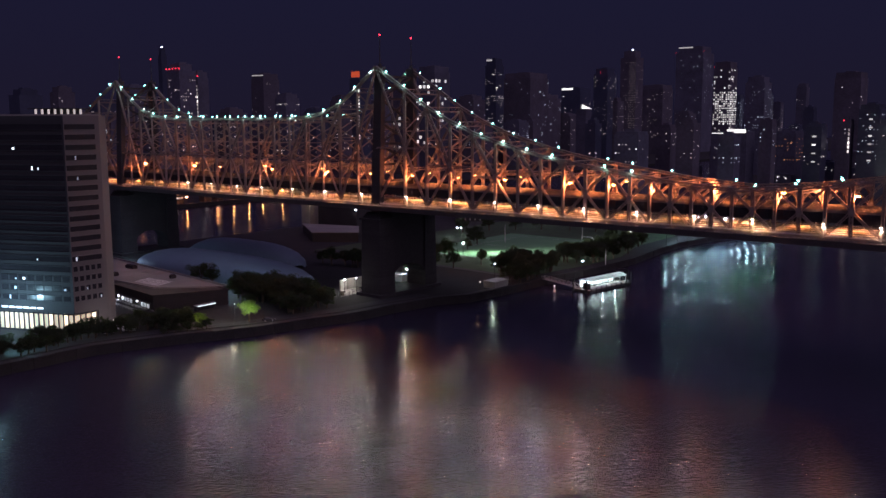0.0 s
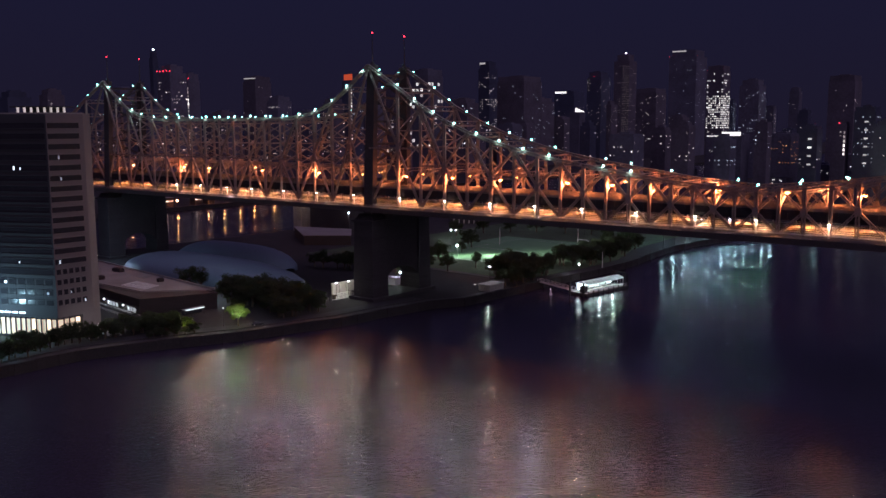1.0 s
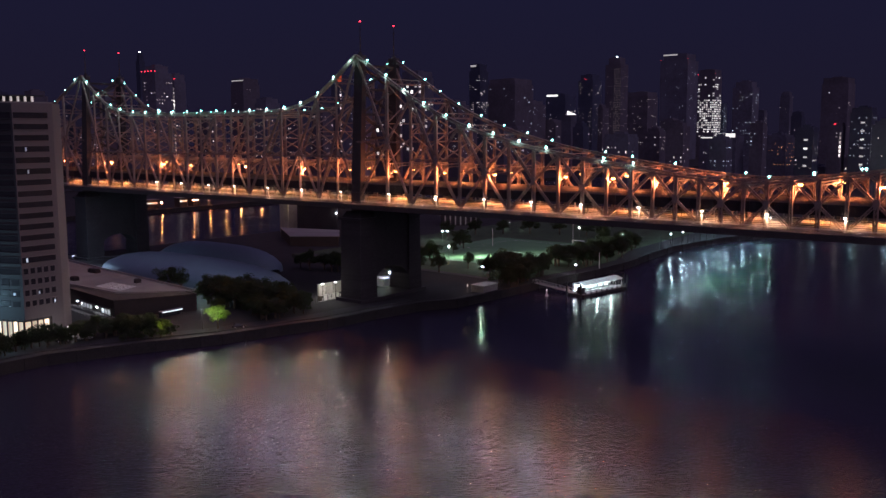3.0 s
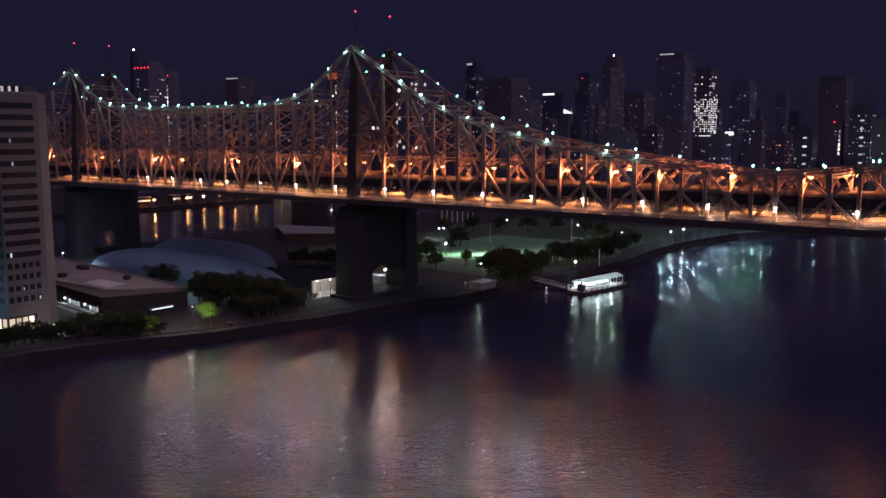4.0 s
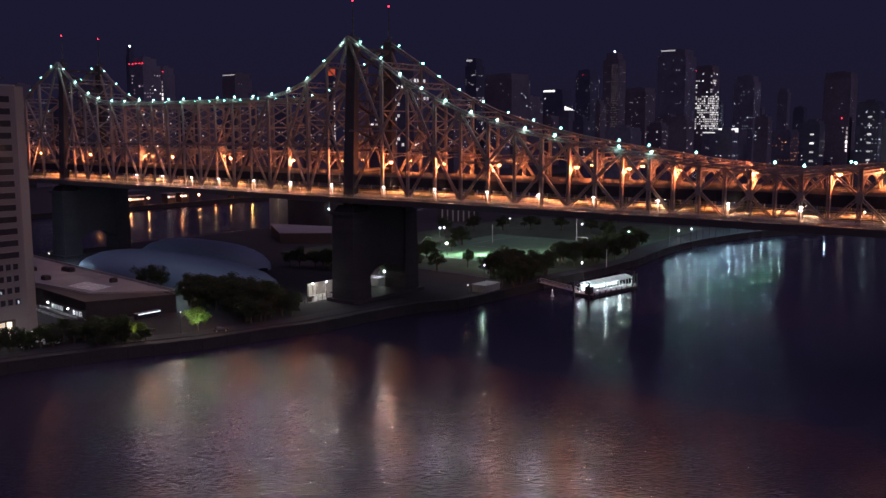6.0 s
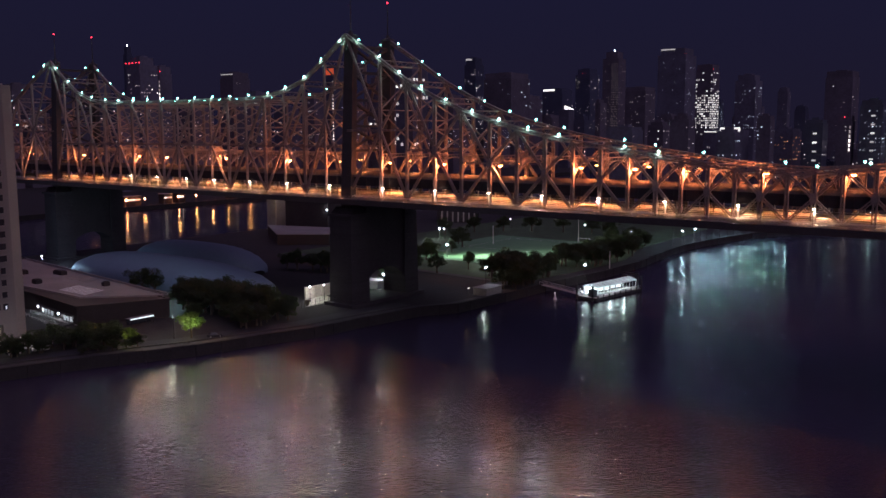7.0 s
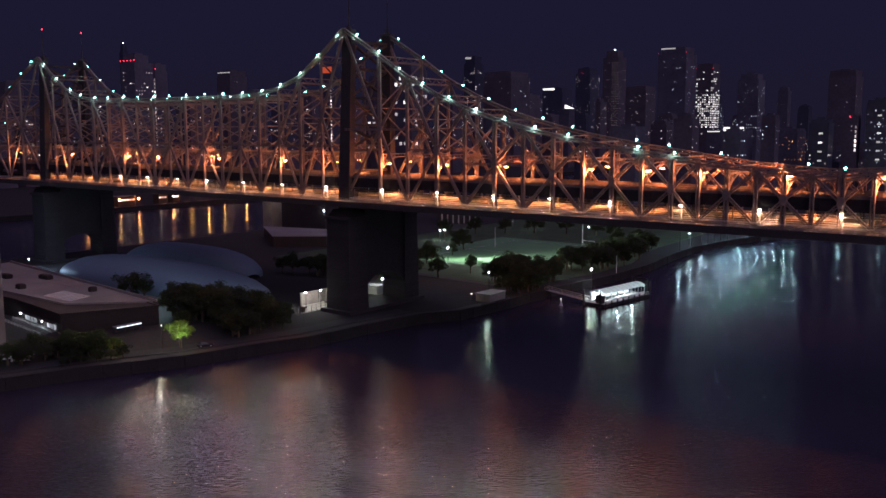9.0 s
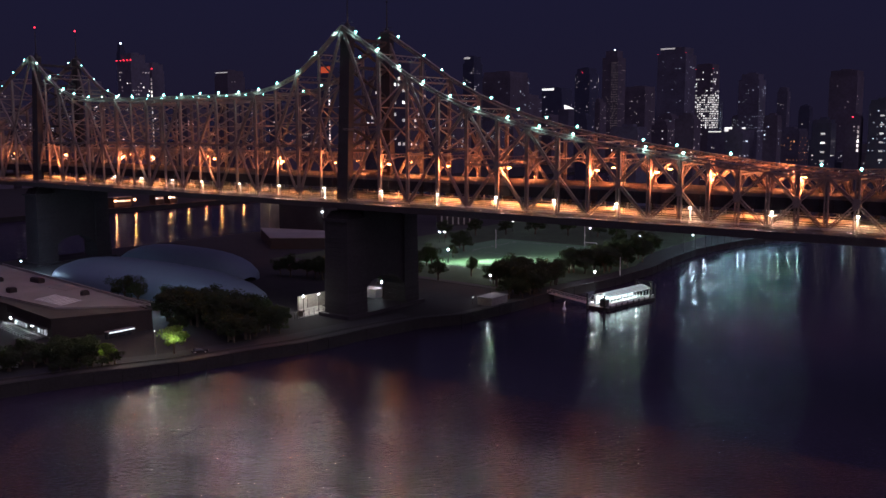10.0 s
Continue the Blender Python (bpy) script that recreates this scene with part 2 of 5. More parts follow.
ISLAND = [(-16, -700), (-13, -165), (-13, -130), (-5, -107), (7, -81.5), (13, -59), (18, -45), (20, -22), (24, 1), (31, 13), (33, 40), (34, 75),
          (38, 112), (38, 148), (33, 185), (31, 215), (33, 240), (37, 268), (44, 296), (55, 320), (78, 345), (110, 430), (125, 1500), (-200, 1500), (-212, 300), (-216, -300), (-190, -700)]
island = Build().prism(ISLAND, -0.9, 3.0)
tagged(part("island_ground", island, EARTH), "dark island ground of earth and paving", "ground", kind="structure")


def shore_strip(name, pts, off0, off1, z0, z1, mat, label, category):
    """A band that follows the shore; off: metres inland."""
    b = Build()
    inner, outer = [], []
    for i, (x, y) in enumerate(pts):
        a, c = pts[max(i - 1, 0)], pts[min(i + 1, len(pts) - 1)]
        d = Vector((c[0] - a[0], c[1] - a[1])).normalized()
        nrm = Vector((-d.y, d.x))
        outer.append((x + nrm.x * off0, y + nrm.y * off0))
        inner.append((x + nrm.x * off1, y + nrm.y * off1))
    for i in range(len(pts) - 1):
        q = [outer[i], outer[i + 1], inner[i + 1], inner[i]]
        b.hexa([(x, y, z0) for x, y in q] + [(x, y, z1) for x, y in q])
    return tagged(part(name, b, mat), label, category, kind="structure")


def seawall(pts):
    """Stone wall in lengths of about seven metres, each with its coping, uneven in height and line."""
    w, rng = tagged(new("seawall"), "rough dark stone seawall along the river", "seawall", kind="structure"), random.Random(3)
    for (xa, ya), (xb, yb) in zip(pts, pts[1:]):
        a, c = Vector((xa, ya, 0)), Vector((xb, yb, 0))
        n = max(1, round((c - a).length / 7))
        side = Vector((yb - ya, xa - xb, 0)).normalized()
        for i in range(n):
            p, q = a.lerp(c, i / n), a.lerp(c, (i + 1) / n - 0.004)
            o, z = side * rng.uniform(0.35, 0.6), 3.2 + rng.uniform(-0.06, 0.06)
            part("wall_block", Build().hexa([(*(p + o * 1.5).xy, -0.9), (*(q + o * 1.5).xy, -0.9), (*(q - side * 0.4).xy, -0.9), (*(p - side * 0.4).xy, -0.9),
                                             (*(p + o).xy, z), (*(q + o).xy, z), (*(q - side * 0.4).xy, z), (*(p - side * 0.4).xy, z)]), SEAWALL, w)
            part("coping_stone", Build().hexa([(*(p + o * 1.25).xy, z), (*(q + o * 1.25).xy, z), (*(q - side * 0.5).xy, z), (*(p - side * 0.5).xy, z),
                                               (*(p + o * 1.2).xy, z + 0.22), (*(q + o * 1.2).xy, z + 0.22), (*(q - side * 0.5).xy, z + 0.22), (*(p - side * 0.5).xy, z + 0.22)]), SEAWALL, w)


SHORE = ISLAND[1:21]
seawall(SHORE)
shore_strip("promenade", SHORE[:10], 0.4, 4.0, 2.9, 3.06, PAVING, "pale paved riverside promenade", "pavement")
shore_strip("road", SHORE[:8], 6.0, 12.5, 2.9, 3.05, ASPHALT, "dark asphalt riverside road", "road")
shore_strip("kerb", SHORE[:8], 5.6, 6.0, 2.9, 3.2, PAVING, "pale concrete kerb along the road", "kerb")

tagged(part("far_bank", Build().box(-2600, -421, -900, 3600, -0.9, 3.0), EARTH), "dark city bank across the river", "ground", kind="structure")
tagged(part("far_seawall", Build().box(-421, -419.5, -900, 3600, -0.9, 3.6), SEAWALL), "dark seawall of the far city bank", "seawall", kind="structure")
tagged(part("near_bank", Build().box(310, 2600, -900, 3600, -0.9, 4.0), EARTH), "dark river bank under the bridge end", "ground", kind="structure")


# ------------------------------------------------------------ the cantilever bridge
YF, YB = -9.2, 12.2          # the two truss planes
ZB = 41.0                    # lower road
HALF = [0, 15.4, 26.9, 38.6, 49.3, 60.1, 70.1, 79.9, 89.3, 98.2, 106.7, 115.1, 122.3, 129.6, 136.8, 143.5, 150.0]
ARM_Z = [(0, 97.0), (1.5, 96.6), (6, 93.8), (15.4, 88.0), (24, 82.4), (33.3, 77.4), (43.3, 73.0), (53.5, 69.3), (63.6, 66.6), (74, 64.0), (84.6, 61.9),
         (95, 60.2), (105.6, 58.7), (115.7, 57.3), (129.5, 55.4), (143.3, 54.3), (150, 53.9)]
MID_Z = [(0, 97.0), (1.0, 95.4), (3, 94.0), (12, 88.2), (20.8, 82.5), (30.9, 79.0), (40.5, 77.2), (51, 76.6), (96, 76.5)]


def lerp(table, d):
    for (a, za), (b, zb) in zip(table, table[1:]):
        if d <= b:
            return za + (zb - za) * (d - a) / (b - a)
    return table[-1][1]


def top(x):
    """Height of the upper chord."""
    if x >= 0:
        return lerp(ARM_Z, min(x, 300 - x))
    if x >= -192:
        return lerp(MID_Z, min(-x, x + 192))
    d = (-192 - x) / 1.2
    return lerp(ARM_Z, max(0, min(d, 300 - d)))


bridge = thing("cantilever_bridge", 0, 0, 0, "tan steel cantilever truss bridge with two road decks, lit orange", "bridge")


def laced(a, b, w, d, step=1.5):
    """A built-up member: two plates joined by zigzag lacing on both faces."""
    m = Build()
    a, b = Vector(a), Vector(b)
    ax, t = (b - a).normalized(), Vector((0, 1, 0))
    s = ax.cross(t).normalized()
    for g in (-1, 1):
        m.beam(a + s * g * w * 0.36, b + s * g * w * 0.36, w * 0.28, d)
    n = max(2, int((b - a).length / step))
    for face in (-1, 1):
        for i in range(n):
            p = a.lerp(b, i / n) + s * w * (0.3 if i % 2 else -0.3) + t * face * d * 0.46
            q = a.lerp(b, (i + 1) / n) + s * w * (-0.3 if i % 2 else 0.3) + t * face * d * 0.46
            m.beam(p, q, 0.16, 0.06)
    return m


def panel_points():
    right = HALF + [300 - x for x in HALF[-2::-1]]
    mid = [-192 + 192 / 18 * i for i in range(1, 18)]
    left = [-192 - 1.2 * x for x in right]
    return right, mid, left


RIGHT, MID, LEFT = panel_points()
TOWER_X = (0.0, -192.0, 300.0, -552.0)


def truss(y):
    # arms over the two channels
    for pts in (RIGHT, LEFT):
        for i, x in enumerate(pts):
            if x in TOWER_X:
                continue
            main = i % 2 == 1
            part("post", laced((x, y, ZB), (x, y, top(x)), 1.15 if main else 0.95, 0.9), STEEL, bridge)
        for i in range(1, len(pts) - 1, 2):
            x, xl, xr = pts[i], pts[i - 1], pts[i + 1]
            zc = (ZB + top(x)) / 2
            for xe in (xl, xr):
                part("diagonal", laced((x, y, zc), (xe, y, top(xe) - 0.4), 0.85, 0.7), STEEL, bridge)
                part("diagonal", laced((x, y, zc), (xe, y, ZB + 0.3), 0.85, 0.7), STEEL, bridge)
            g = Build()
            g.prism([(x - 0.85, zc - 0.6), (x - 0.5, zc - 1.3), (x + 0.5, zc - 1.3), (x + 0.85, zc - 0.6), (x + 0.85, zc + 0.6), (x + 0.5, zc + 1.3),
                     (x - 0.5, zc + 1.3), (x - 0.85, zc + 0.6)], -0.55, 0.55)
            g.v = [(px, y + pz, py) for px, py, pz in g.v]
            g.f = [f[::-1] for f in g.f]
            part("gusset", g, STEEL, bridge)
            if top(x) > 66:
                part("strut", laced((xl, y, zc), (xr, y, zc), 0.7, 0.6), STEEL, bridge)
    # the span between the towers
    pts = [-192.0] + MID + [0.0]
    for i, x in enumerate(pts[1:-1], 1):
        main = i % 2 == 0
        part("post", laced((x, y, ZB), (x, y, top(x)), 1.1 if main else 0.6, 0.8), STEEL, bridge)
    for i in range(0, 18, 2):
        a, c, b = pts[i], pts[i + 1], pts[i + 2]
        if a + b < -192:
            p, q, r = (a, top(a)), (b, ZB), (a, ZB)
        else:
            p, q, r = (b, top(b)), (a, ZB), (b, ZB)
        part("diagonal", laced((p[0], y, p[1] - 0.5), (q[0], y, q[1] + 0.3), 0.9, 0.7), STEEL, bridge)
        zc = (p[1] + q[1]) / 2
        part("diagonal", laced((c, y, zc), (r[0], y, r[1] + 0.3), 0.7, 0.6), STEEL, bridge)
        part("strut", laced((a, y, 58.8), (b, y, 58.8), 0.6, 0.5), STEEL, bridge)
    # chords, from point to point
    for pts in (RIGHT, [-192.0] + MID + [0.0], LEFT):
        fine = sorted(set(pts))
        for xa, xb in zip(fine, fine[1:]):
            part("upper_chord", laced((xa, y, top(xa)), (xb, y, top(xb)), 1.3, 1.0, 1.2), STEEL, bridge)
            part("lower_chord", Build().box(xa, xb, y - 0.45, y + 0.45, ZB - 1.4, ZB + 0.25), STEEL, bridge)


truss(YF)
truss(YB)


def sway_frame(x):
    """Cross frame between the trusses: top strut, arched portal over the upper road, bracing above."""
    zt = top(x)
    b = Build()
    n = 10
    for z in (zt - 0.2, zt - 1.8):
        b.beam((x, YF, z), (x, YB, z), 0.35, 0.5, (1, 0, 0))
    for i in range(n):
        ya, yb = YF + (YB - YF) * i / n, YF + (YB - YF) * (i + 1) / n
        b.beam((x, ya, zt - (0.2 if i % 2 else 1.8)), (x, yb, zt - (1.8 if i % 2 else 0.2)), 0.14, 0.14, (1, 0, 0))
    part("top_strut", b, STEEL, bridge)
    a = Build()
    crown = min(55.6, zt - 1.9)
    a.beam((x, YF, crown + 0.9), (x, YB, crown + 0.9), 0.35, 0.5, (1, 0, 0))
    pts = []
    for i in range(15):
        u = -1 + 2 * i / 14
        pts.append(((YF + YB) / 2 + u * (YB - YF) / 2, crown - 4.8 * abs(u) ** 2.3))
    for (ya, za), (yb, zb) in zip(pts, pts[1:]):
        a.beam((x, ya, za), (x, yb, zb), 0.32, 0.5, (1, 0, 0))
    for ya, za in pts[1:-1]:
        a.beam((x, ya, za), (x, ya, crown + 0.9), 0.14, 0.2, (1, 0, 0))
    for i, ((ya, za), (yb, zb)) in enumerate(zip(pts, pts[1:])):
        if i < 5 or i > 8:
            a.beam((x, ya, za), (x, yb, crown + 0.9), 0.12, 0.16, (1, 0, 0))
            a.beam((x, ya, crown + 0.9), (x, yb, zb), 0.12, 0.16, (1, 0, 0))
    part("portal_arch", a, STEEL, bridge)
    if zt > 63:
        z0, k = crown + 1.0, 1 if zt < 74 else 2
        for j in range(k):
            za, zb = z0 + (zt - 2 - z0) * j / k, z0 + (zt - 2 - z0) * (j + 1) / k
            for p, q in ((za, zb), (zb, za), (zb, zb)):
                part("sway_brace", Build().beam((x, YF, p), (x, YB, q), 0.4, 0.4, (1, 0, 0)), STEEL, bridge)


for pts in (RIGHT, MID, LEFT):
    for x in pts:
        if x not in TOWER_X and x < 300 and -400 < x:
            sway_frame(x)


def tower(x):
    t = part("tower", Build().box(x - 2.2, x + 2.2, YF - 1.5, YB + 1.5, 38.0, 39.6), DARK_STEEL, bridge, "dark riveted steel bridge tower")
    for y0, y1 in ((YF, YF + 2.6), (YB, YB + 0.6)):
        leg = Build()
        q = lambda cx, cy, hx, hy: [(cx - hx, cy - hy), (cx + hx, cy - hy), (cx + hx, cy + hy), (cx - hx, cy + hy)]
        leg.prism(q(x, y0, 2.4, 1.3), 39.6, 96.6, q(x, y1, 2.0, 1.1))
        for i in range(14):
            f = i / 14
            yy = y0 + (y1 - y0) * f
            z = 41 + 53 * f
            leg.box(x - 2.5 + 0.4 * f, x + 2.5 - 0.4 * f, yy - 1.4, yy + 1.4, z, z + 0.35)
        leg.prism(q(x, y1, 2.2, 1.4), 96.6, 97.3, q(x, y1, 1.8, 1.1))
        leg.prism(q(x, y1, 0.8, 0.7), 97.3, 98.4, q(x, y1, 0.4, 0.4))
        part("tower_leg", leg, DARK_STEEL, t)
        mast = Build().tube((x, y1, 98.4), (x, y1, 109.6), 0.22, 0.08)
        for z in (101, 104, 107):
            mast.tube((x, y1, z), (x, y1, z + 0.12), 0.5, 0.5)
        mast.beam((x - 2.4, y1, 98.6), (x + 2.4, y1, 98.6), 0.12, 0.12)
        part("mast", mast, DARK_STEEL, t)
        part("beacon", Build().ball((x, y1, 110.0), 0.38), RED, t, "red aircraft warning beacon")
    levels = [44, 50.5, 57.5, 66, 75, 84.5, 93.5]
    for za, zb in zip(levels, levels[1:]):
        fa, fb = (za - 39.6) / 55, (zb - 39.6) / 55
        part("tower_strut", Build().beam((x, YF + 2.6 * fb, zb), (x, YB + 0.6 * fb, zb), 0.9, 1.6, (1, 0, 0)), DARK_STEEL, t)
        if za > 56:
            part("tower_brace", Build().beam((x, YF + 2.6 * fa, za), (x, YB + 0.6 * fb, zb), 0.6, 1.2, (1, 0, 0)), DARK_STEEL, t)
            part("tower_brace", Build().beam((x, YF + 2.6 * fb, zb), (x, YB + 0.6 * fa, za), 0.6, 1.2, (1, 0, 0)), DARK_STEEL, t)


def pier(x):
    """Stone pier: two shafts of coursed masonry joined by an arch."""
    p = part("pier", Build().box(x - 6.8, x + 6.8, -15.4, 24.2, -0.8, 4.2), STONE, bridge, "dark granite masonry pier with an arch")
    for y0, y1 in ((-13.5, -5.0), (15.4, 22.3)):
        n = 22
        q = lambda k: [(x - 4.9 - k, y0 + 0.1 - k), (x + 4.9 + k, y0 + 0.1 - k), (x + 4.9 + k, y1 - 0.1 + k), (x - 4.9 - k, y1 - 0.1 + k)]
        shaft = part("shaft", Build().prism(q(0.4), 4.2, 34.6, q(0)), STONE, p)
        for i in range(n):
            z = 4.2 + (34.6 - 4.2) * i / n
            k = 0.4 * (1 - i / n)
            part("course", Build().box(x - 5 - k, x + 5 + k, y0 - k, y1 + k, z, z + 1.26), STONE, shaft)
        part("cornice", Build().box(x - 5.8, x + 5.8, y0 - 0.8, y1 + 0.8, 34.6, 35.6), STONE, shaft)
        s = Build()
        s.prism([(x - 5, y0 + 0.3), (x + 5, y0 + 0.3), (x + 5, y1 - 0.3), (x - 5, y1 - 0.3)], 35.6, 38.0,
                [(x - 3.5, y0 + 1.5), (x + 3.5, y0 + 1.5), (x + 3.5, y1 - 1.5), (x - 3.5, y1 - 1.5)])
        part("cap", s, STONE, shaft)
    ym, r = 5.2, 10.2
    ring = [(ym + r * math.cos(math.pi * i / 12), 9 + 0.62 * r * math.sin(math.pi * i / 12)) for i in range(13)]
    a = Build().prism([(ym - r, 37.8), (ym - r, 9)] + ring[-2:0:-1] + [(ym + r, 9), (ym + r, 37.8)], -4.4, 4.4)
    a.v = [(x + c, u, w) for u, w, c in a.v]
    part("arch", a, STONE, p)


for x in TOWER_X:
    tower(x)
    pier(x)

# decks
X0, X1 = -552, 330
lower = Build().box(X0, X1, -15.4, 18.4, ZB - 0.45, ZB)
for i in range(int((X1 - X0) / 5.33)):
    x = X0 + 5.33 * i
    lower.box(x, x + 0.5, -15.0, 18.0, ZB - 1.5, ZB - 0.45)
part("lower_road", lower, WORN_ROAD, bridge, "worn asphalt lower road deck")
for y in (-15.6, 18.4):
    part("edge_girder", Build().box(X0, X1, y, y + 0.25, ZB - 1.7, ZB + 0.15), DARK_STEEL, bridge)
part("upper_road", Build().box(X0, X1, YF + 0.8, YB - 0.8, 47.9, 48.4), WORN_ROAD, bridge, "worn asphalt upper road deck")
# stringers carry the weak light under the deck as a near-black colour
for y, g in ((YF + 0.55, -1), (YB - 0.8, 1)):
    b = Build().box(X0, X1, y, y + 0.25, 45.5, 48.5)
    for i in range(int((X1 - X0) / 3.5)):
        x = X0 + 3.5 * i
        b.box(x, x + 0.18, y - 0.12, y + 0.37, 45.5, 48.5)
    part("stringer_girder", b, SHADED_STEEL, bridge, "riveted stringer girder, shade under the deck put into its colour")
    part("parapet", Build().box(X0, X1, y + 0.02, y + 0.24, 48.5, 49.35), BARRIER, bridge, "low concrete parapet")
part("median_barrier", Build().box(X0, X1, 1.3, 1.7, 48.4, 49.3), BARRIER, bridge)
# floor beams in the same shaded colour, so nearby lamps barely show them
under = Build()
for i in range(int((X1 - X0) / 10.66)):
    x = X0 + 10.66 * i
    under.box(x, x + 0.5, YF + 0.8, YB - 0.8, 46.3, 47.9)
part("floor_beams", under, SHADED_STEEL, bridge, kind="stuff")
for y in (YF - 0.75, YF + 0.75, YB - 0.75, YB + 0.75):
    g = Build().box(X0, X1, y - 0.06, y + 0.06, ZB + 0.55, ZB + 0.8)
    g.box(X0, X1, y - 0.05, y + 0.05, ZB + 0.95, ZB + 1.05)
    part("guard_rail", g, RAIL, bridge)
rail_post = Build().box(-0.06, 0.06, -0.07, 0.07, 0, 1.25).mesh("railing_post", STEEL)
for y, z in ((-3.0, ZB + 0.7), (2.6, ZB + 0.9), (6.5, ZB + 0.7)):
    part("lane_barrier", Build().box(X0, X1, y - 0.2, y + 0.2, ZB, z - 0.25).box(X0, X1, y - 0.1, y + 0.1, z - 0.25, z), BARRIER, bridge, "low concrete barrier between the lanes")
for y in (-6.1, -0.4, 4.6, 8.4, 10.2):
    g = Build()
    for z in (0.42, 0.95) if y < 10 else (0.5, 1.1, 1.7):
        g.box(X0, X1, y - 0.05, y + 0.05, ZB + z, ZB + z + 0.17)
    part("lane_rail", g, RAIL, bridge, "pale steel rail between the lanes")
# lane lines and kerbs of the lower road
for y in (-4.6, 0.9):
    part("lane_line", Build().box(X0, X1, y - 0.12, y + 0.12, ZB + 0.004, ZB + 0.02), WHITE, bridge, "worn white lane line")
part("walkway", Build().box(X0, X1, -15.3, -10.5, ZB + 0.004, ZB + 0.06), SHADED_STEEL, bridge, "dark steel walkway along the deck edge")
for y in (-10.3, -7.6):
    part("kerb", Build().box(X0, X1, y - 0.18, y + 0.18, ZB, ZB + 0.22), CONCRETE, bridge, "pale concrete kerb")
# hangers and pipes under the upper deck
hanger = Build().box(-0.1, 0.1, -0.1, 0.1, 41.0, 45.6).box(-0.9, 0.9, -0.09, 0.09, 45.0, 45.3).mesh("hanger", STEEL)
for i in range(int(560 / 5.33)):
    x = -215 - 1.2 + 5.33 * i
    if x < 215:
        part("hanger", hanger, STEEL, bridge, at=(x, YF + 3.4 if i % 2 else 8.9, 0))
frame_mesh = Build().box(-0.14, 0.14, -0.14, 0.14, 41.0, 45.4).beam((-1.4, 0, 45.4), (0, 0, 43.6), 0.16, 0.16).beam((1.4, 0, 45.4), (0, 0, 43.6), 0.16, 0.16).box(-1.6, 1.6, -0.12, 0.12, 45.3, 45.5).mesh("knee_frame", RAIL)
for i in range(int(430 / 7.1)):
    part("knee_frame", frame_mesh, RAIL, bridge, "pale knee-braced frame under the upper deck", at=(-214 + 7.1 * i, 11.0, 0))
for y in (YF + 1.1, -2.0, 5.0):
    part("cable_duct", Build().box(X0, X1, y - 0.1, y + 0.1, 45.9, 46.15), RAIL, bridge)
for y in (-15.2, 18.0):
    r = Build()
    for z in (ZB + 0.4, ZB + 0.8, ZB + 1.2):
        r.box(X0, X1, y - 0.05, y + 0.05, z - 0.05, z + 0.05)
    part("railing", r, STEEL, bridge, "thin steel railing at the deck edge")
    r = Build()
    for i in range(int((X1 - X0) / 2.67)):
        x = X0 + 2.67 * i
        if y < 0 and -210 < x < 215:
            part("railing_post", rail_post, RAIL, bridge, at=(x, y, ZB))
        else:
            r.box(x - 0.06, x + 0.06, y - 0.07, y + 0.07, ZB, ZB + 1.25)
    part("far_railing", r, STEEL, bridge, kind="stuff")

# lamps on the upper chords
bulb_mesh = Build().ball((0, 0, 1.0), 0.36, 10).mesh("bulb", BULB)
stand_mesh = Build().tube((0, 0, 0.3), (0, 0, 0.95), 0.08, 0.08, 6).box(-0.35, 0.35, -0.2, 0.2, 0.75, 0.9).mesh("stand", DARK_STEEL)


def chord_lamp(x, y):
    o = thing("chord_lamp", x, y, top(x) + 0.25, "cool white lamp globe on the upper bridge chord", "lamp", "lamps along the upper chords")
    part("stand", stand_mesh, DARK_STEEL, o)
    part("bulb", bulb_mesh, BULB, o, "glowing cool white bulb")
    if y < 0 and -200 < x < 120:
        point_lamp("chord_light", x, y - 1.0, top(x) + 0.9, (0.50, 1.0, 0.90), 360, 0.25)


FRONT_LAMPS = [6, 15.4, 24, 33.3, 43.3, 53.5, 63.6, 74, 84.6, 105.6, 115.7, 157, 169, 182, 196]
BACK_LAMPS = [5.5, 16.5, 24, 33, 43.3, 53.5, 63.6, 74, 95, 105, 120, 143, 163, 176, 190]
SPAN_LAMPS = [-2.8, -12, -20.8, -30.9, -40.5, -51.2, -62.2, -72.9, -84.2, -95.2, -105.2, -116, -126.6, -137.5, -147.6, -158.3, -166.5, -177, -187]
WEST_LAMPS = [-198, -208, -219, -230, -242, -255, -268]
for x in FRONT_LAMPS + SPAN_LAMPS + WEST_LAMPS:
    chord_lamp(x, YF)
for x in BACK_LAMPS + SPAN_LAMPS + WEST_LAMPS:
    chord_lamp(x, YB)

# sodium lamps over the upper road, on brackets at the truss posts
head_mesh = Build().box(-0.55, 0.55, -0.3, 0.3, -0.2, 0.12).box(-0.4, 0.4, -0.2, 0.2, -0.3, -0.2).mesh("lamp_head", SODIUM)


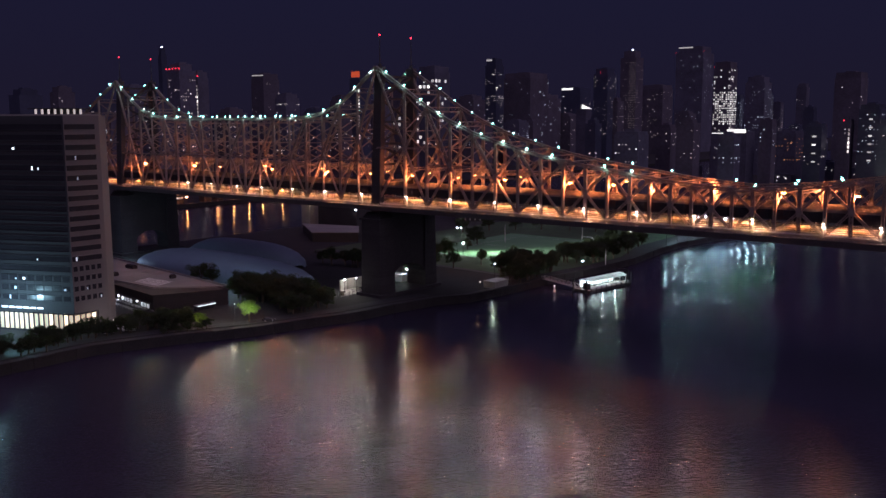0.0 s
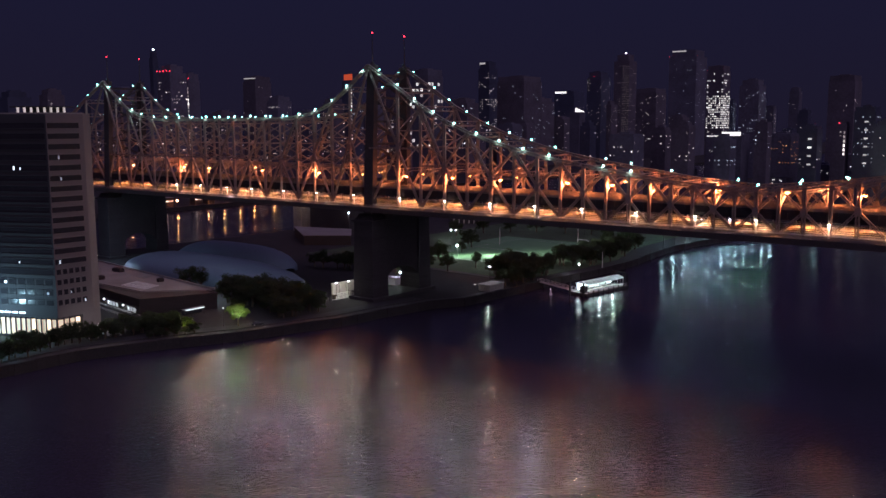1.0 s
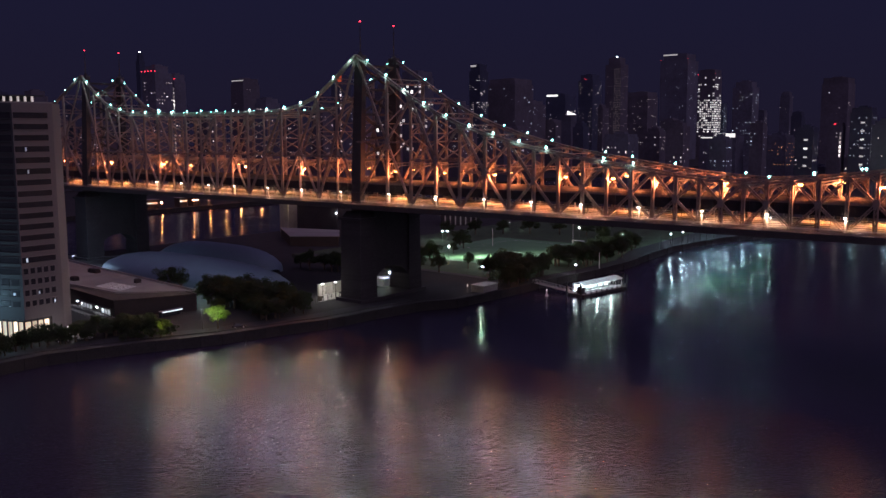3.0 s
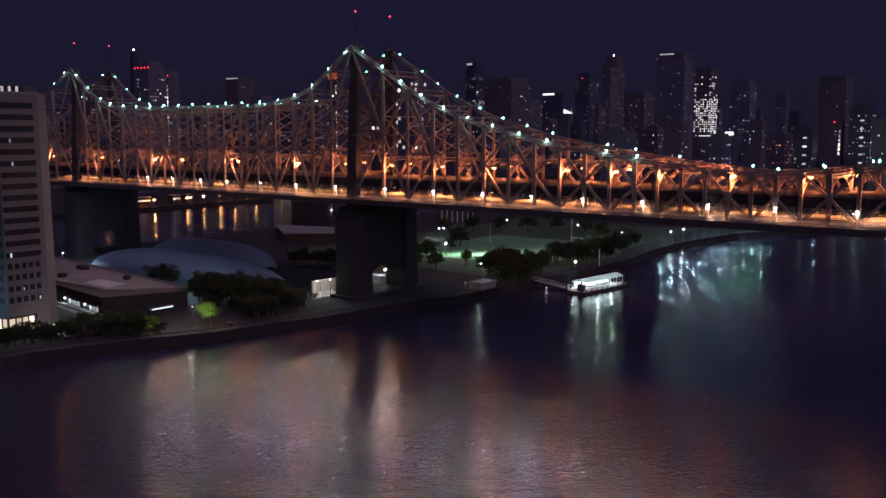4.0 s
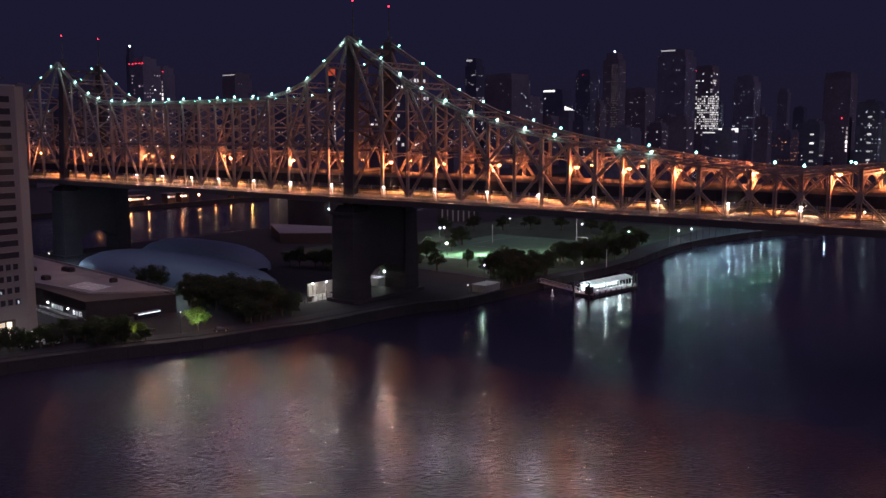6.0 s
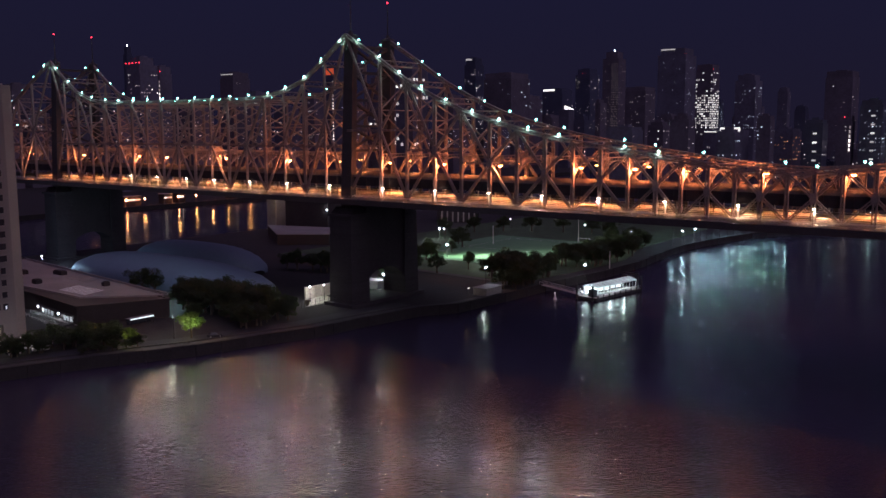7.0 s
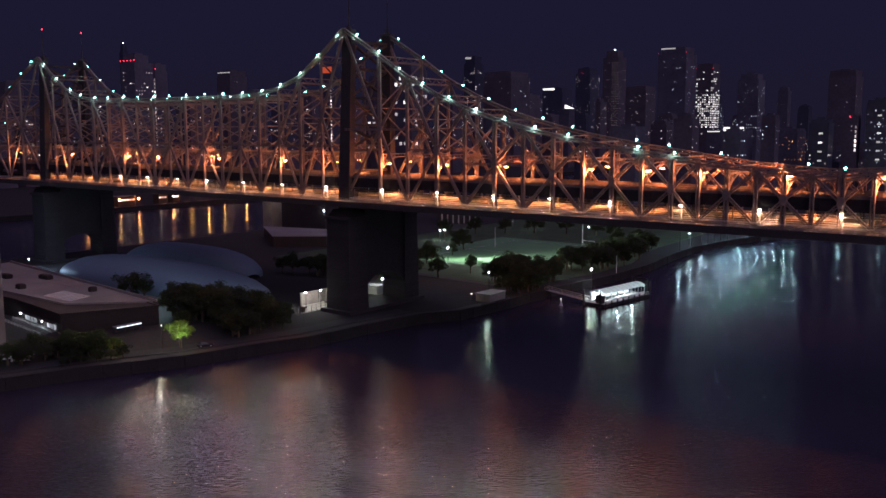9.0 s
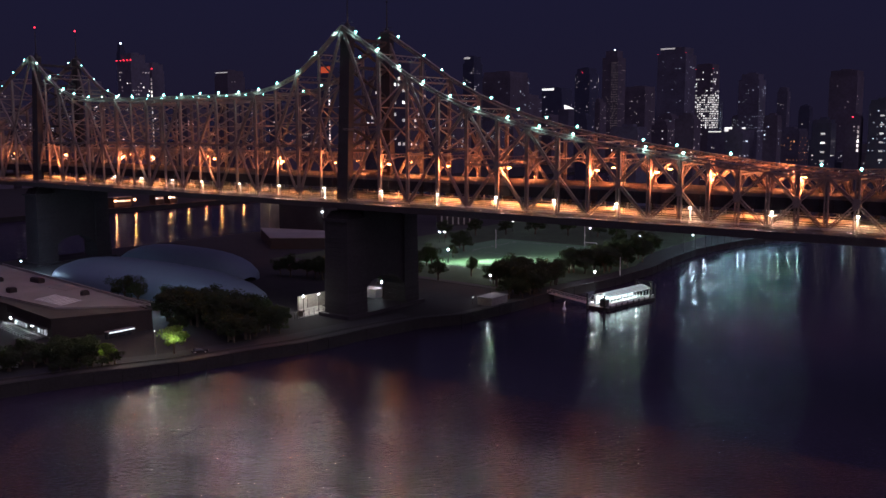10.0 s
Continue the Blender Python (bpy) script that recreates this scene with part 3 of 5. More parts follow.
def road_lamp(x, side):
    y, g = (YF + 1.9, 1) if side == "front" else (YB - 1.9, -1)
    o = thing("road_lamp", x, y, 53.6, "sodium road lamp on a steel bracket over the upper road", "street lamp", "sodium lamps over the upper road")
    part("bracket", Build().tube((0, -1.6 * g, -0.6), (0, -0.2 * g, 0.25), 0.09, 0.07, 6), DARK_STEEL, o)
    part("lamp_head", head_mesh, SODIUM, o, "glowing orange lamp head")
    point_lamp("sodium_light", x, y - 0.5 * g, 53.2, (1.0, 0.28, 0.10), UPPER_W, 0.3)
    d = bpy.data.lights.new("sodium_beam", "SPOT")
    d.color, d.energy, d.shadow_soft_size, d.spot_size, d.spot_blend = (1.0, 0.27, 0.10), 1.8 * UPPER_W, 0.3, radians(112), 0.4
    new("sodium_beam", d).matrix_world = look((x, y + 0.3 * g, 53.3), (x, y + 1.3 * g, 48.0))


for x in (-215, -171, -127, -107, -68, -31, -6, 18, 41, 63, 91, 108, 123.5, 144.5, 165, 186):
    road_lamp(x, "front")
for x in (-150, -94, -53, -12, 12, 36, 58, 87, 104, 121.5, 136, 172):
    road_lamp(x, "back")

# lamps of the lower road
lower_head = Build().box(-0.22, 0.22, -0.14, 0.14, -0.07, 0.07).mesh("lamp_head", WARMWHITE)


def deck_lamp(x, y, watts, colour, cone=154):
    o = thing("deck_lamp", x, y, 45.2, "warm white lamp under the upper deck", "street lamp", "lamps of the lower road")
    part("lamp_head", lower_head, WARMWHITE, o, "glowing warm lamp head")
    part("arm", Build().tube((0, 0, 0.1), (0, -0.6 if y < 0 else 0.0, 0.7), 0.06, 0.06, 6), DARK_STEEL, o)
    d = bpy.data.lights.new("deck_light", "SPOT")
    d.color, d.energy, d.shadow_soft_size, d.spot_size, d.spot_blend = colour, watts, 0.2, radians(cone), 0.15
    new("deck_light", d).matrix_world = look((x, y, 45.0), (x, y - 0.001, 41.0))


flood_head = Build().box(-0.3, 0.3, -0.3, 0.12, -0.14, 0.14).mesh("lamp_head", WARMWHITE)
flood_post = Build().box(-0.2, 0.2, -0.18, 0.18, -4.0, 0.3).box(-0.32, 0.32, -0.26, 0.26, -4.05, -3.7).mesh("post", RAIL)


# added plate that keeps the beam off the walkway and sharpens its edge
flood_cutoff = Build().box(-1.1, 1.1, -1.05, 0.15, -0.78, -0.72).mesh("hood", SHADED_STEEL)


def flood_lamp(x, y, watts):
    """A lamp on a short post at the truss that throws its beam out over the walkway and the water."""
    o = thing("truss_flood_lamp", x, y, 45.1, "white floodlight on a short pale post beside the truss", "floodlight", "floodlights along the lower road")
    part("lamp_head", flood_head, WARMWHITE, o, "glowing white lamp head")
    part("post", flood_post, RAIL, o, "pale steel lamp post", at=(0, 0.35, 0))
    d = bpy.data.lights.new("flood_light", "SPOT")
    d.color, d.energy, d.shadow_soft_size, d.spot_size, d.spot_blend = (1.0, 0.79, 0.69), watts, 0.3, radians(126), 0.3
    new("flood_light", d).matrix_world = look((x, y - 0.35, 44.85), (x + 30, y - 60, 45.3 - 26))
    part("hood", flood_cutoff, SHADED_STEEL, o, "black plate added under the lamp to cut off its beam")
    # added light without a fixture, brightens the post below the plate
    point_lamp("post_light", x - 0.3, y - 0.25, 44.0, (1.0, 0.66, 0.38), 130, 0.15)


for x in (-216, -195, -174, -152, -131, -112, -92, -74, -52.5, -31.6, -9.7, 15.5, 38, 59.1, 78.2, 97, 117, 137, 155.8, 176.5, 192):
    deck_lamp(x + 0.9, YF + 5.0, *((FRONT_W, (1.0, 0.36, 0.15)) if x < 110 else (1.4 * FRONT_W, (1.0, 0.5, 0.28), 134)))
    if x > -140:
        flood_lamp(x + 1.2, YF - 0.75, 0.3 * BEAM_W if x > 105 else BEAM_W if x > -60 else 0.55 * BEAM_W)
    deck_lamp(x - 10, 4.5, LOWER_W, (1.0, 0.32, 0.12), 140)


# ------------------------------------------------------------ the hotel tower on the island
def hotel():
    h = thing("hotel_tower", 0, 0, 0, "tall pale precast hotel tower with dark window bands, lit lobby", "hotel")
    A, B, C, D, E, F = (-34.0, -125.3), (-34.0, -112.4), (-35.2, -109.2), (-62, -106), (-90, -132), (-64, -139.2)
    outline = [A, B, C, D, E, F]
    part("wall", Build().prism(outline, 10.0, 77.5), FACADE, h, "pale precast concrete walls")
    part("roof", Build().prism([(-36, -124.5), (-36, -111), (-62, -108), (-88, -131), (-64, -137)], 77.5, 78.0), ROOFING, h)
    inner = [(x + (-55 - x) * 0.06, y + (-121 - y) * 0.06) for x, y in outline]
    part("lobby_core", Build().prism(inner, 3.0, 10.0), DARK_FACADE, h)

    def face(p, q, rows, z0, pitch, cols, wall_mat, u0, u1, lower):
        p, q = Vector((*p, 0)), Vector((*q, 0))
        d = (q - p).normalized()
        nrm = Vector((d.y, -d.x, 0))
        ln = (q - p).length
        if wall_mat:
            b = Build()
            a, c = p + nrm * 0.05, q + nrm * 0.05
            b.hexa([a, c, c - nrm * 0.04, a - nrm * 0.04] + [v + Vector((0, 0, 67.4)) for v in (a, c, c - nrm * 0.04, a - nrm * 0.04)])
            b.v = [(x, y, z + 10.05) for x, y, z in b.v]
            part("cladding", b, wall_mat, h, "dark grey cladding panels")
        for r in range(rows):
            z = z0 + pitch * r
            spans = [(u0, u1)]
            if r < lower:
                w = (u1 - u0) / cols
                spans = [(u0 + w * i + 0.25, u0 + w * (i + 1) - 0.55) for i in range(cols)]
            for s0, s1 in spans:
                b = Build()
                o = nrm * 0.09
                pts = [p + d * s0, p + d * s1, p + d * s1 + o, p + d * s0 + o]
                b.hexa([v + Vector((0, 0, z)) for v in pts] + [v + Vector((0, 0, z + 1.75)) for v in pts])
                w = part("window_band", b, GLASS, h)
                for zz in (z - 0.22, z + 1.75):
                    f = Build()
                    f.hexa([v + nrm * 0.25 * k + Vector((0, 0, zz)) for v, k in zip(pts, (0, 0, 1, 1))] + [v + nrm * 0.25 * k + Vector((0, 0, zz + 0.2)) for v, k in zip(pts, (0, 0, 1, 1))])
                    part("ledge", f, wall_mat or FACADE, w)
        return p, d, nrm, ln

    pe, de, ne, _ = face(A, B, 18, 14.2, 3.45, 5, None, 0.3, 11.2, 4)
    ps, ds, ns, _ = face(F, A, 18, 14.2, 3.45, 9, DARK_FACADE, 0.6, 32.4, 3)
    rng = random.Random(5)
    lit_mesh = Build().box(-0.4, 0.4, -0.05, 0.05, 0, 1.3).mesh("lit_pane", WIN_COOL)
    for p, d, n, count, rows in ((pe, de, ne, 5, 18), (ps, ds, ns, 9, 18)):
        for i in range(count):
            r = rng.randrange(3, rows) if i % 4 == 0 else rng.randrange(0, 5)
            q = p + d * rng.uniform(1.5, (11 if p is pe else 31)) + n * 0.2
            part("lit_pane", lit_mesh, WIN_COOL, h, at=Matrix.Translation((q.x, q.y, 14.4 + 3.45 * r)) @ Matrix.Rotation(math.atan2(d.y, d.x), 4, "Z") @ Matrix.Diagonal((rng.uniform(0.4, 1.1), 1, rng.uniform(0.5, 1), 1)))
    # lobby of lit curtained glass
    curtain = Build().box(-0.85, 0.85, -0.05, 0.05, 0, 5.6).mesh("lobby_pane", LOBBY)
    mull = Build().box(-0.14, 0.14, -0.2, 0.2, 0, 6.4).mesh("mullion", DARK_FACADE)
    for p, d, n, ln in ((pe, de, ne, 9.0), (ps, ds, ns, 32.0)):
        k = int(ln / 2.0)
        for i in range(k):
            q = p + d * (1.2 + 2.0 * i) - n * 0.6
            part("lobby_pane", curtain, LOBBY, h, at=Matrix.Translation((q.x, q.y, 3.6)) @ Matrix.Rotation(math.atan2(d.y, d.x), 4, "Z"))
            q = q + d * 1.0 + n * 0.3
            part("mullion", mull, DARK_FACADE, h, at=Matrix.Translation((q.x, q.y, 3.6)) @ Matrix.Rotation(math.atan2(d.y, d.x), 4, "Z"))
    corner = Build().prism([(-34.6, -116.4), (-34.0, -116.4), (-34.0, -112.4), (-35.2, -109.2), (-40, -109), (-40, -116.4)], 3.0, 10.0)
    part("corner_pier", corner, FACADE, h)
    # sign above the lobby: plain bars
    s = Build()
    for i in range(6):
        a = ps + ds * (4.0 + 2.9 * i) + ns * 0.35
        c = a + ds * 2.3
        s.beam(a + Vector((0, 0, 11.4)), c + Vector((0, 0, 11.4)), 0.55, 0.12, tuple(ns))
    part("sign_bars", s, glow("sign_glow", (0.8, 0.92, 1.0), 1.6), h, "lit white sign bars")
    # rooftop bar
    # the columns glow by themselves in place of uplights
    column_mat = glow("column_glow", (1.0, 0.88, 0.8), 0.35)
    t = Build()
    t.prism([(-38, -122.5), (-37, -113.5), (-50, -114), (-52, -128)], 79.7, 80.1)
    part("penthouse_roof", t, DARK_FACADE, h)
    core = Build().prism([(-42, -120), (-41, -115), (-50, -115), (-51, -124)], 78.0, 79.7)
    part("penthouse_wall", core, DARK_FACADE, h)
    for i in range(8):
        x, y = -46.5 + 8.4 * i / 7, -128.0 + 11.5 * i / 7
        part("lit_column", Build().box(x - 0.28, x + 0.28, y - 0.28, y + 0.28, 78.0, 79.7), column_mat, h, "white column with its uplighting put in as glow")
    return h


hotel()
# added mast, not a known lamp: gives the hotel's lower floors their blue light
plaza = thing("plaza_lamp", -50, -148, 3.0, "tall cool floodlight mast added to light the hotel's lower floors", "street lamp")
part("mast", Build().tube((0, 0, 0), (0, 0, 10.4), 0.16, 0.1), DARK_STEEL, plaza)
part("head", Build().box(-0.6, 0.6, -0.2, 0.2, 10.4, 10.7), PALE, plaza)
point_lamp("plaza_light", -50, -147, 13.2, (0.45, 0.82, 1.0), 14000, 0.4)


# ------------------------------------------------------------ the low flat-roofed hall
def hall():
    h = thing("flat_roofed_hall", 0, 0, 0, "low dark brick hall with a pale flat roof", "building")
    o = [(-33.5, -61), (-163, -41.8), (-157, -83), (-80, -83), (-45.5, -87.2)]
    part("wall", Build().prism(o, 3.0, 9.0), BRICK, h, "dark brick walls")
    part("roof", Build().prism([(-39.6, -58.9), (-162, -43.8), (-149.5, -78.4), (-59, -78.2)], 9.0, 9.5), ROOFING, h, "pale ribbed flat roof")
    for a, b in zip(o, o[1:] + o[:1]):
        part("parapet", Build().beam((*a, 9.1), (*b, 9.1), 0.7, 0.4, (0, 0, 1)), BRICK, h)
    part("back_coping", Build().beam((-38.6, -58.0, 9.7), (-162, -42.9, 9.7), 0.35, 0.7, (0, 0, 1)), CONCRETE, h, "pale coping along the far roof edge")
    for i in range(9):
        x = -61 - 1.9 * i
        part("roof_rib", Build().beam((x, -75.5, 9.58), (x - 3.0, -66.5, 9.58), 0.45, 0.16, (0, 0, 1)), WHITE, h)
    for i in range(6):
        x = -84 - 2.6 * i
        part("roof_rib", Build().beam((x, -60.5, 9.58), (x - 3.0, -53.5, 9.58), 0.4, 0.16, (0, 0, 1)), CONCRETE, h)
    for x, y, w in ((-98, -74, 3), (-112, -58, 6), (-125, -66, 5), (-72, -62, 1.6)):
        part("roof_unit", Build().box(x, x + w, y, y + 2.4, 9.5, 10.9).box(x + 0.3, x + w - 0.3, y + 0.3, y + 2.1, 10.9, 11.2), BRICK, h)
    # lit entrance front, along the wall that leans out to the river
    front = part("entrance_front", Build().box(0, 34.75, -0.3, 0.0, 0.0, 0.3), CONCRETE, h, "lit entrance front with windows", at=pose(-80, -83.0, 3.0, 0, 0, -6.94))
    for x in (7.2, 9.6, 12.0, 14.4, 24.6, 27.0, 29.4):
        part("window", Build().box(x, x + 2.0, -0.12, -0.02, 0.6, 2.4), HALL_PANE, front, "lit entrance window")
        part("frame", Build().box(x - 0.15, x + 2.15, -0.25, -0.12, 2.4, 2.6).box(x - 0.15, x + 2.15, -0.25, -0.12, 0.4, 0.6).box(x - 0.15, x, -0.25, -0.12, 0.6, 2.4)
             .box(x + 2.0, x + 2.15, -0.25, -0.12, 0.6, 2.4).box(x + 0.94, x + 1.06, -0.2, -0.12, 0.6, 2.4), BLACK, front)
    part("canopy", Build().box(5.0, 32.5, -1.5, 0.0, 2.85, 3.05), BRICK, front, "dark entrance canopy")
    for i in range(4):
        part("step", Build().box(4.0, 33.0, -2.4 - 0.7 * i, -1.7 - 0.7 * i if i else -0.3, 0.0, 0.62 - 0.16 * i), PAVING, front)
    for y in (-2.3, -5.6):
        r = Build()
        for z in (0.6, 1.05):
            r.box(2.0, 33.0, y - 0.04, y + 0.04, z - 0.04, z + 0.04)
        for i in range(12):
            r.box(2.5 + 2.5 * i, 2.6 + 2.5 * i, y - 0.04, y + 0.04, 0.0, 1.1)
        part("handrail", r, RAIL, front, "pale steel handrail by the entrance steps")
    for x in (6.4, 23.2):
        part("wall_lamp", Build().ball((x, -1.2, 2.5), 0.24), COOLWHITE, front, "white wall lamp")
        p = front.matrix_basis @ Vector((x, -1.7, 2.3))
        point_lamp("entrance_light", *p, (0.9, 0.95, 1.0), 300, 0.2)


hall()


# ------------------------------------------------------------ air-supported sports domes
def air_dome(x0, x1, yc, half, height, label):
    d = thing("sports_dome", (x0 + x1) / 2, yc, 3.0, label, "air dome", "air domes under the bridge")
    b = Build()
    n, k = 36, 18
    L = (x1 - x0) / 2
    for i in range(n + 1):
        u = -1 + 2 * i / n
        w = max(0.02, (1 - abs(u) ** 3.2)) ** 0.5
        for j in range(k + 1):
            th = math.pi * j / k
            puff = 1 + 0.012 * math.cos(i * math.pi)
            b.v.append((L * u, -half * w ** 0.7 * math.cos(th) * puff, height * w * math.sin(th) ** 0.8 * puff))
    for i in range(n):
        for j in range(k):
            a = i * (k + 1) + j
            b.f.append((a, a + k + 1, a + k + 2, a + 1))
    skin = part("skin", b, MEMBRANE, d, "taut pale blue-white fabric skin")
    skin.data.polygons.foreach_set("use_smooth", [True] * len(skin.data.polygons))
    part("footing", Build().box(-L * 0.97, L * 0.97, -half - 0.4, -half + 0.2, 0, 0.5), CONCRETE, d)


air_dome(-155, -33, -19, 16, 10.6, "long pale blue-white air-supported sports dome")
air_dome(-162, -78, 16, 14, 11.0, "dim grey air-supported sports dome under the bridge")


# ------------------------------------------------------------ trees
def tree_mesh(seed, leaves):
    rng = random.Random(seed)
    trunk = Build()
    trunk.tube((0, 0, -0.3), (0.1, 0, 2.6), 0.28, 0.2, 8)
    tips = []
    for i in range(9):
        a = 6.283 * i / 9 + rng.uniform(-0.3, 0.3)
        r, z = rng.uniform(1.2, 2.6), rng.uniform(3.6, 6.4)
        z0 = rng.uniform(1.8, 2.6)
        trunk.tube((0.08, 0, z0), (r * 0.5 * math.cos(a), r * 0.5 * math.sin(a), (z0 + z) / 2 + 0.3), 0.11, 0.07, 5)
        trunk.tube((r * 0.5 * math.cos(a), r * 0.5 * math.sin(a), (z0 + z) / 2 + 0.3), (r * math.cos(a), r * math.sin(a), z), 0.07, 0.03, 5)
        tips.append((r * math.cos(a), r * math.sin(a), z, rng.uniform(0.8, 1.5)))
    tips += [(rng.uniform(-0.8, 0.8), rng.uniform(-0.8, 0.8), rng.uniform(5.5, 7.4), rng.uniform(0.9, 1.5)) for _ in range(5)]
    tips += [(rng.uniform(-2.4, 2.4), rng.uniform(-2.4, 2.4), rng.uniform(2.6, 4.6), rng.uniform(0.6, 1.1)) for _ in range(6)]
    crown = Build()
    for _ in range(leaves):
        x, y, z, r = rng.choice(tips)
        d = Vector((rng.gauss(0, 1), rng.gauss(0, 1), rng.gauss(0, 0.8))).normalized() * r * rng.uniform(0.45, 1.05)
        c = Vector((x, y, z)) + d
        u = Vector((rng.gauss(0, 1), rng.gauss(0, 1), rng.gauss(0, 1))).normalized()
        w = u.orthogonal().normalized()
        s = rng.uniform(0.13, 0.27)
        k = len(crown.v)
        crown.v += [tuple(c + u * s), tuple(c + w * s * 0.6), tuple(c - u * s), tuple(c - w * s * 0.6)]
        crown.f.append((k, k + 1, k + 2, k + 3))
    return trunk.mesh("trunk", BARK), crown.mesh("crown", LEAF)


FRESH = tree_mesh(15, 2400)[1]
FRESH.materials[0] = FRESH_LEAF
TREES = [tree_mesh(s, n) for s, n in ((11, 2600), (12, 3000), (13, 2200), (14, 3200))]


def tree(x, y, size, i, label="leafy dark green park tree", group="trees on the island", wide=1.0, z=3.0, leaf=None):
    t = thing("tree", x, y, z, label, "tree", group, turn=(x * 37 + y * 53) % 360)
    t.scale = (size * wide, size * wide, size)
    part("trunk", TREES[i % 4][0], BARK, t)
    part("crown", leaf or TREES[i % 4][1], LEAF, t, "loose crown of small leaves")


rt = random.Random(21)
for i in range(46):
    x, y = rt.uniform(-44, -12), rt.uniform(-52, -30)
    if (x + 28) ** 2 / 300 + (y + 42) ** 2 / 110 < 1.2:
        tree(x, y, rt.uniform(0.9, 1.35), i, "dark leafy tree beside the dome", wide=1.25)
for i in range(24):
    tree(rt.uniform(-27, -13), rt.uniform(-104, -92), rt.uniform(0.45, 0.7), i, "low dark bushy tree before the hall", wide=1.5)
for i in range(26):
    y = -92 - 2.6 * i
    tree(-18 - 9 * rt.random() if y < -104 else -14 - 8 * rt.random(), y, rt.uniform(0.55, 0.95), i, "low dark bushy tree by the promenade", wide=1.5)
for i in range(26):
    tree(rt.uniform(4, 28), rt.uniform(66, 90), rt.uniform(0.9, 1.3), i, "full dark tree at the edge of the park", wide=1.3)
for i in range(30):
    y = rt.uniform(112, 196)
    tree(rt.uniform(8, 30) - max(0, y - 150) * 0.25, y, rt.uniform(0.9, 1.3), i, "dark tree in the riverside park", wide=1.35)
for i in range(22):
    x, y = rt.uniform(18, 32), rt.uniform(44, 74)
    if x > 17 + 0.683 * (61.5 - y) and 0.825 * (x - 9.4) + 0.565 * (y - 62) > 6:
        tree(x, y, rt.uniform(0.7, 1.1), i, "full dark tree on the quay", wide=1.35)
for i, (x, y, s, w) in enumerate([(-80, -40, 1.25, 1.5), (-72, -40, 1.1, 1.3), (-47, -46, 1.3, 1.2), (-40, -51, 1.35, 1.2), (-35, -46, 1.3, 1.2), (-29, -50, 1.2, 1.3),
                                  (-24, -44, 1.2, 1.2), (-30, -38, 1.3, 1.3), (-20, -36, 1.1, 1.2), (-14, -48, 0.9, 1.2), (-12, -38, 0.8, 1.3), (-22, -60, 0.8, 1.2)]):
    tree(x, y, s, i, "dark leafy tree beside the hall", wide=w)
tree(-2.0, -76.0, 1.1, 0, "small bright green tree lit by a lamp", wide=1.1, leaf=FRESH)
for i in range(20):
    tree(rt.uniform(-14, 5), rt.uniform(-58, -33), rt.uniform(0.75, 1.1), i, "dark leafy tree near the bridge pier", wide=1.3)
for i in range(9):
    u = 0.3 * min(1.0, max(0.0, i / 8 + rt.uniform(-0.03, 0.03)))
    tree(-10.2 + 19.5 * u + rt.uniform(-0.6, 0.6), -107 + 49 * u, rt.uniform(0.24, 0.55), i, "low dark bushy tree on the river bank", wide=1.5)
tree(-9.0, -92.5, 0.72, 1, "small yellow-green tree lit from below", wide=1.2, leaf=FRESH)
for i, (x, y, s, w) in enumerate([(-9, -97, 0.8, 1.3), (-13, -102, 0.85, 1.4), (-18, -99, 0.8, 1.2), (-19, -107, 0.7, 1.3), (-21, -113, 0.55, 1.5), (-22, -119, 0.5, 1.4),
                                  (-22, -125, 0.6, 1.3), (-24, -131, 0.5, 1.4), (-22, -138, 0.6, 1.4), (-24, -146, 0.6, 1.3), (-26, -154, 0.6, 1.4), (-27, -135, 0.5, 1.3), (-24, -104, 0.7, 1.3)]):
    tree(x, y, s, i, "low dark bushy tree by the promenade", wide=w)
for i, (x, y, s, w) in enumerate([(10, 80, 1.35, 1.4), (19, 75, 1.2, 1.3), (19, 84, 1.3, 1.3), (8, 88, 1.3, 1.3), (3, 82, 1.1, 1.3), (22, 72, 1.0, 1.2), (26, 80, 0.9, 1.2),
                                  (25, 67, 1.0, 1.3), (29, 64, 0.9, 1.2)]):
    tree(x, y, s, i, "full dark tree at the edge of the park", wide=w)
tree(-12.5, 80, 1.05, 2, "slender tree in front of the lit field")
for i, (x, y, s, w) in enumerate([(-40, 88, 1.2, 1.1), (-46, 92, 1.2, 1.2), (-42, 80, 1.1, 1.2), (-60, 140, 1.2, 1.3), (-70, 150, 1.2, 1.3), (-52, 120, 0.8, 1.2),
                                  (12, 120, 1.2, 1.3), (16, 128, 1.25, 1.3), (22, 124, 1.1, 1.3), (26, 132, 1.2, 1.3), (20, 138, 1.15, 1.3), (30, 140, 1.0, 1.3), (14, 140, 1.2, 1.3),
                                  (24, 150, 1.1, 1.3), (28, 160, 1.0, 1.3), (22, 168, 1.15, 1.2), (15, 172, 1.1, 1.2), (10, 190, 1.1, 1.3), (16, 200, 1.0, 1.3), (4, 210, 1.2, 1.3),
                                  (-20, 230, 1.2, 1.5), (-35, 236, 1.2, 1.5), (-52, 232, 1.2, 1.5), (-70, 225, 1.3, 1.5), (-84, 215, 1.2, 1.4), (-95, 200, 1.3, 1.4), (-102, 180, 1.3, 1.4)]):
    tree(x, y, s, i, "dark tree in the riverside park", wide=w)


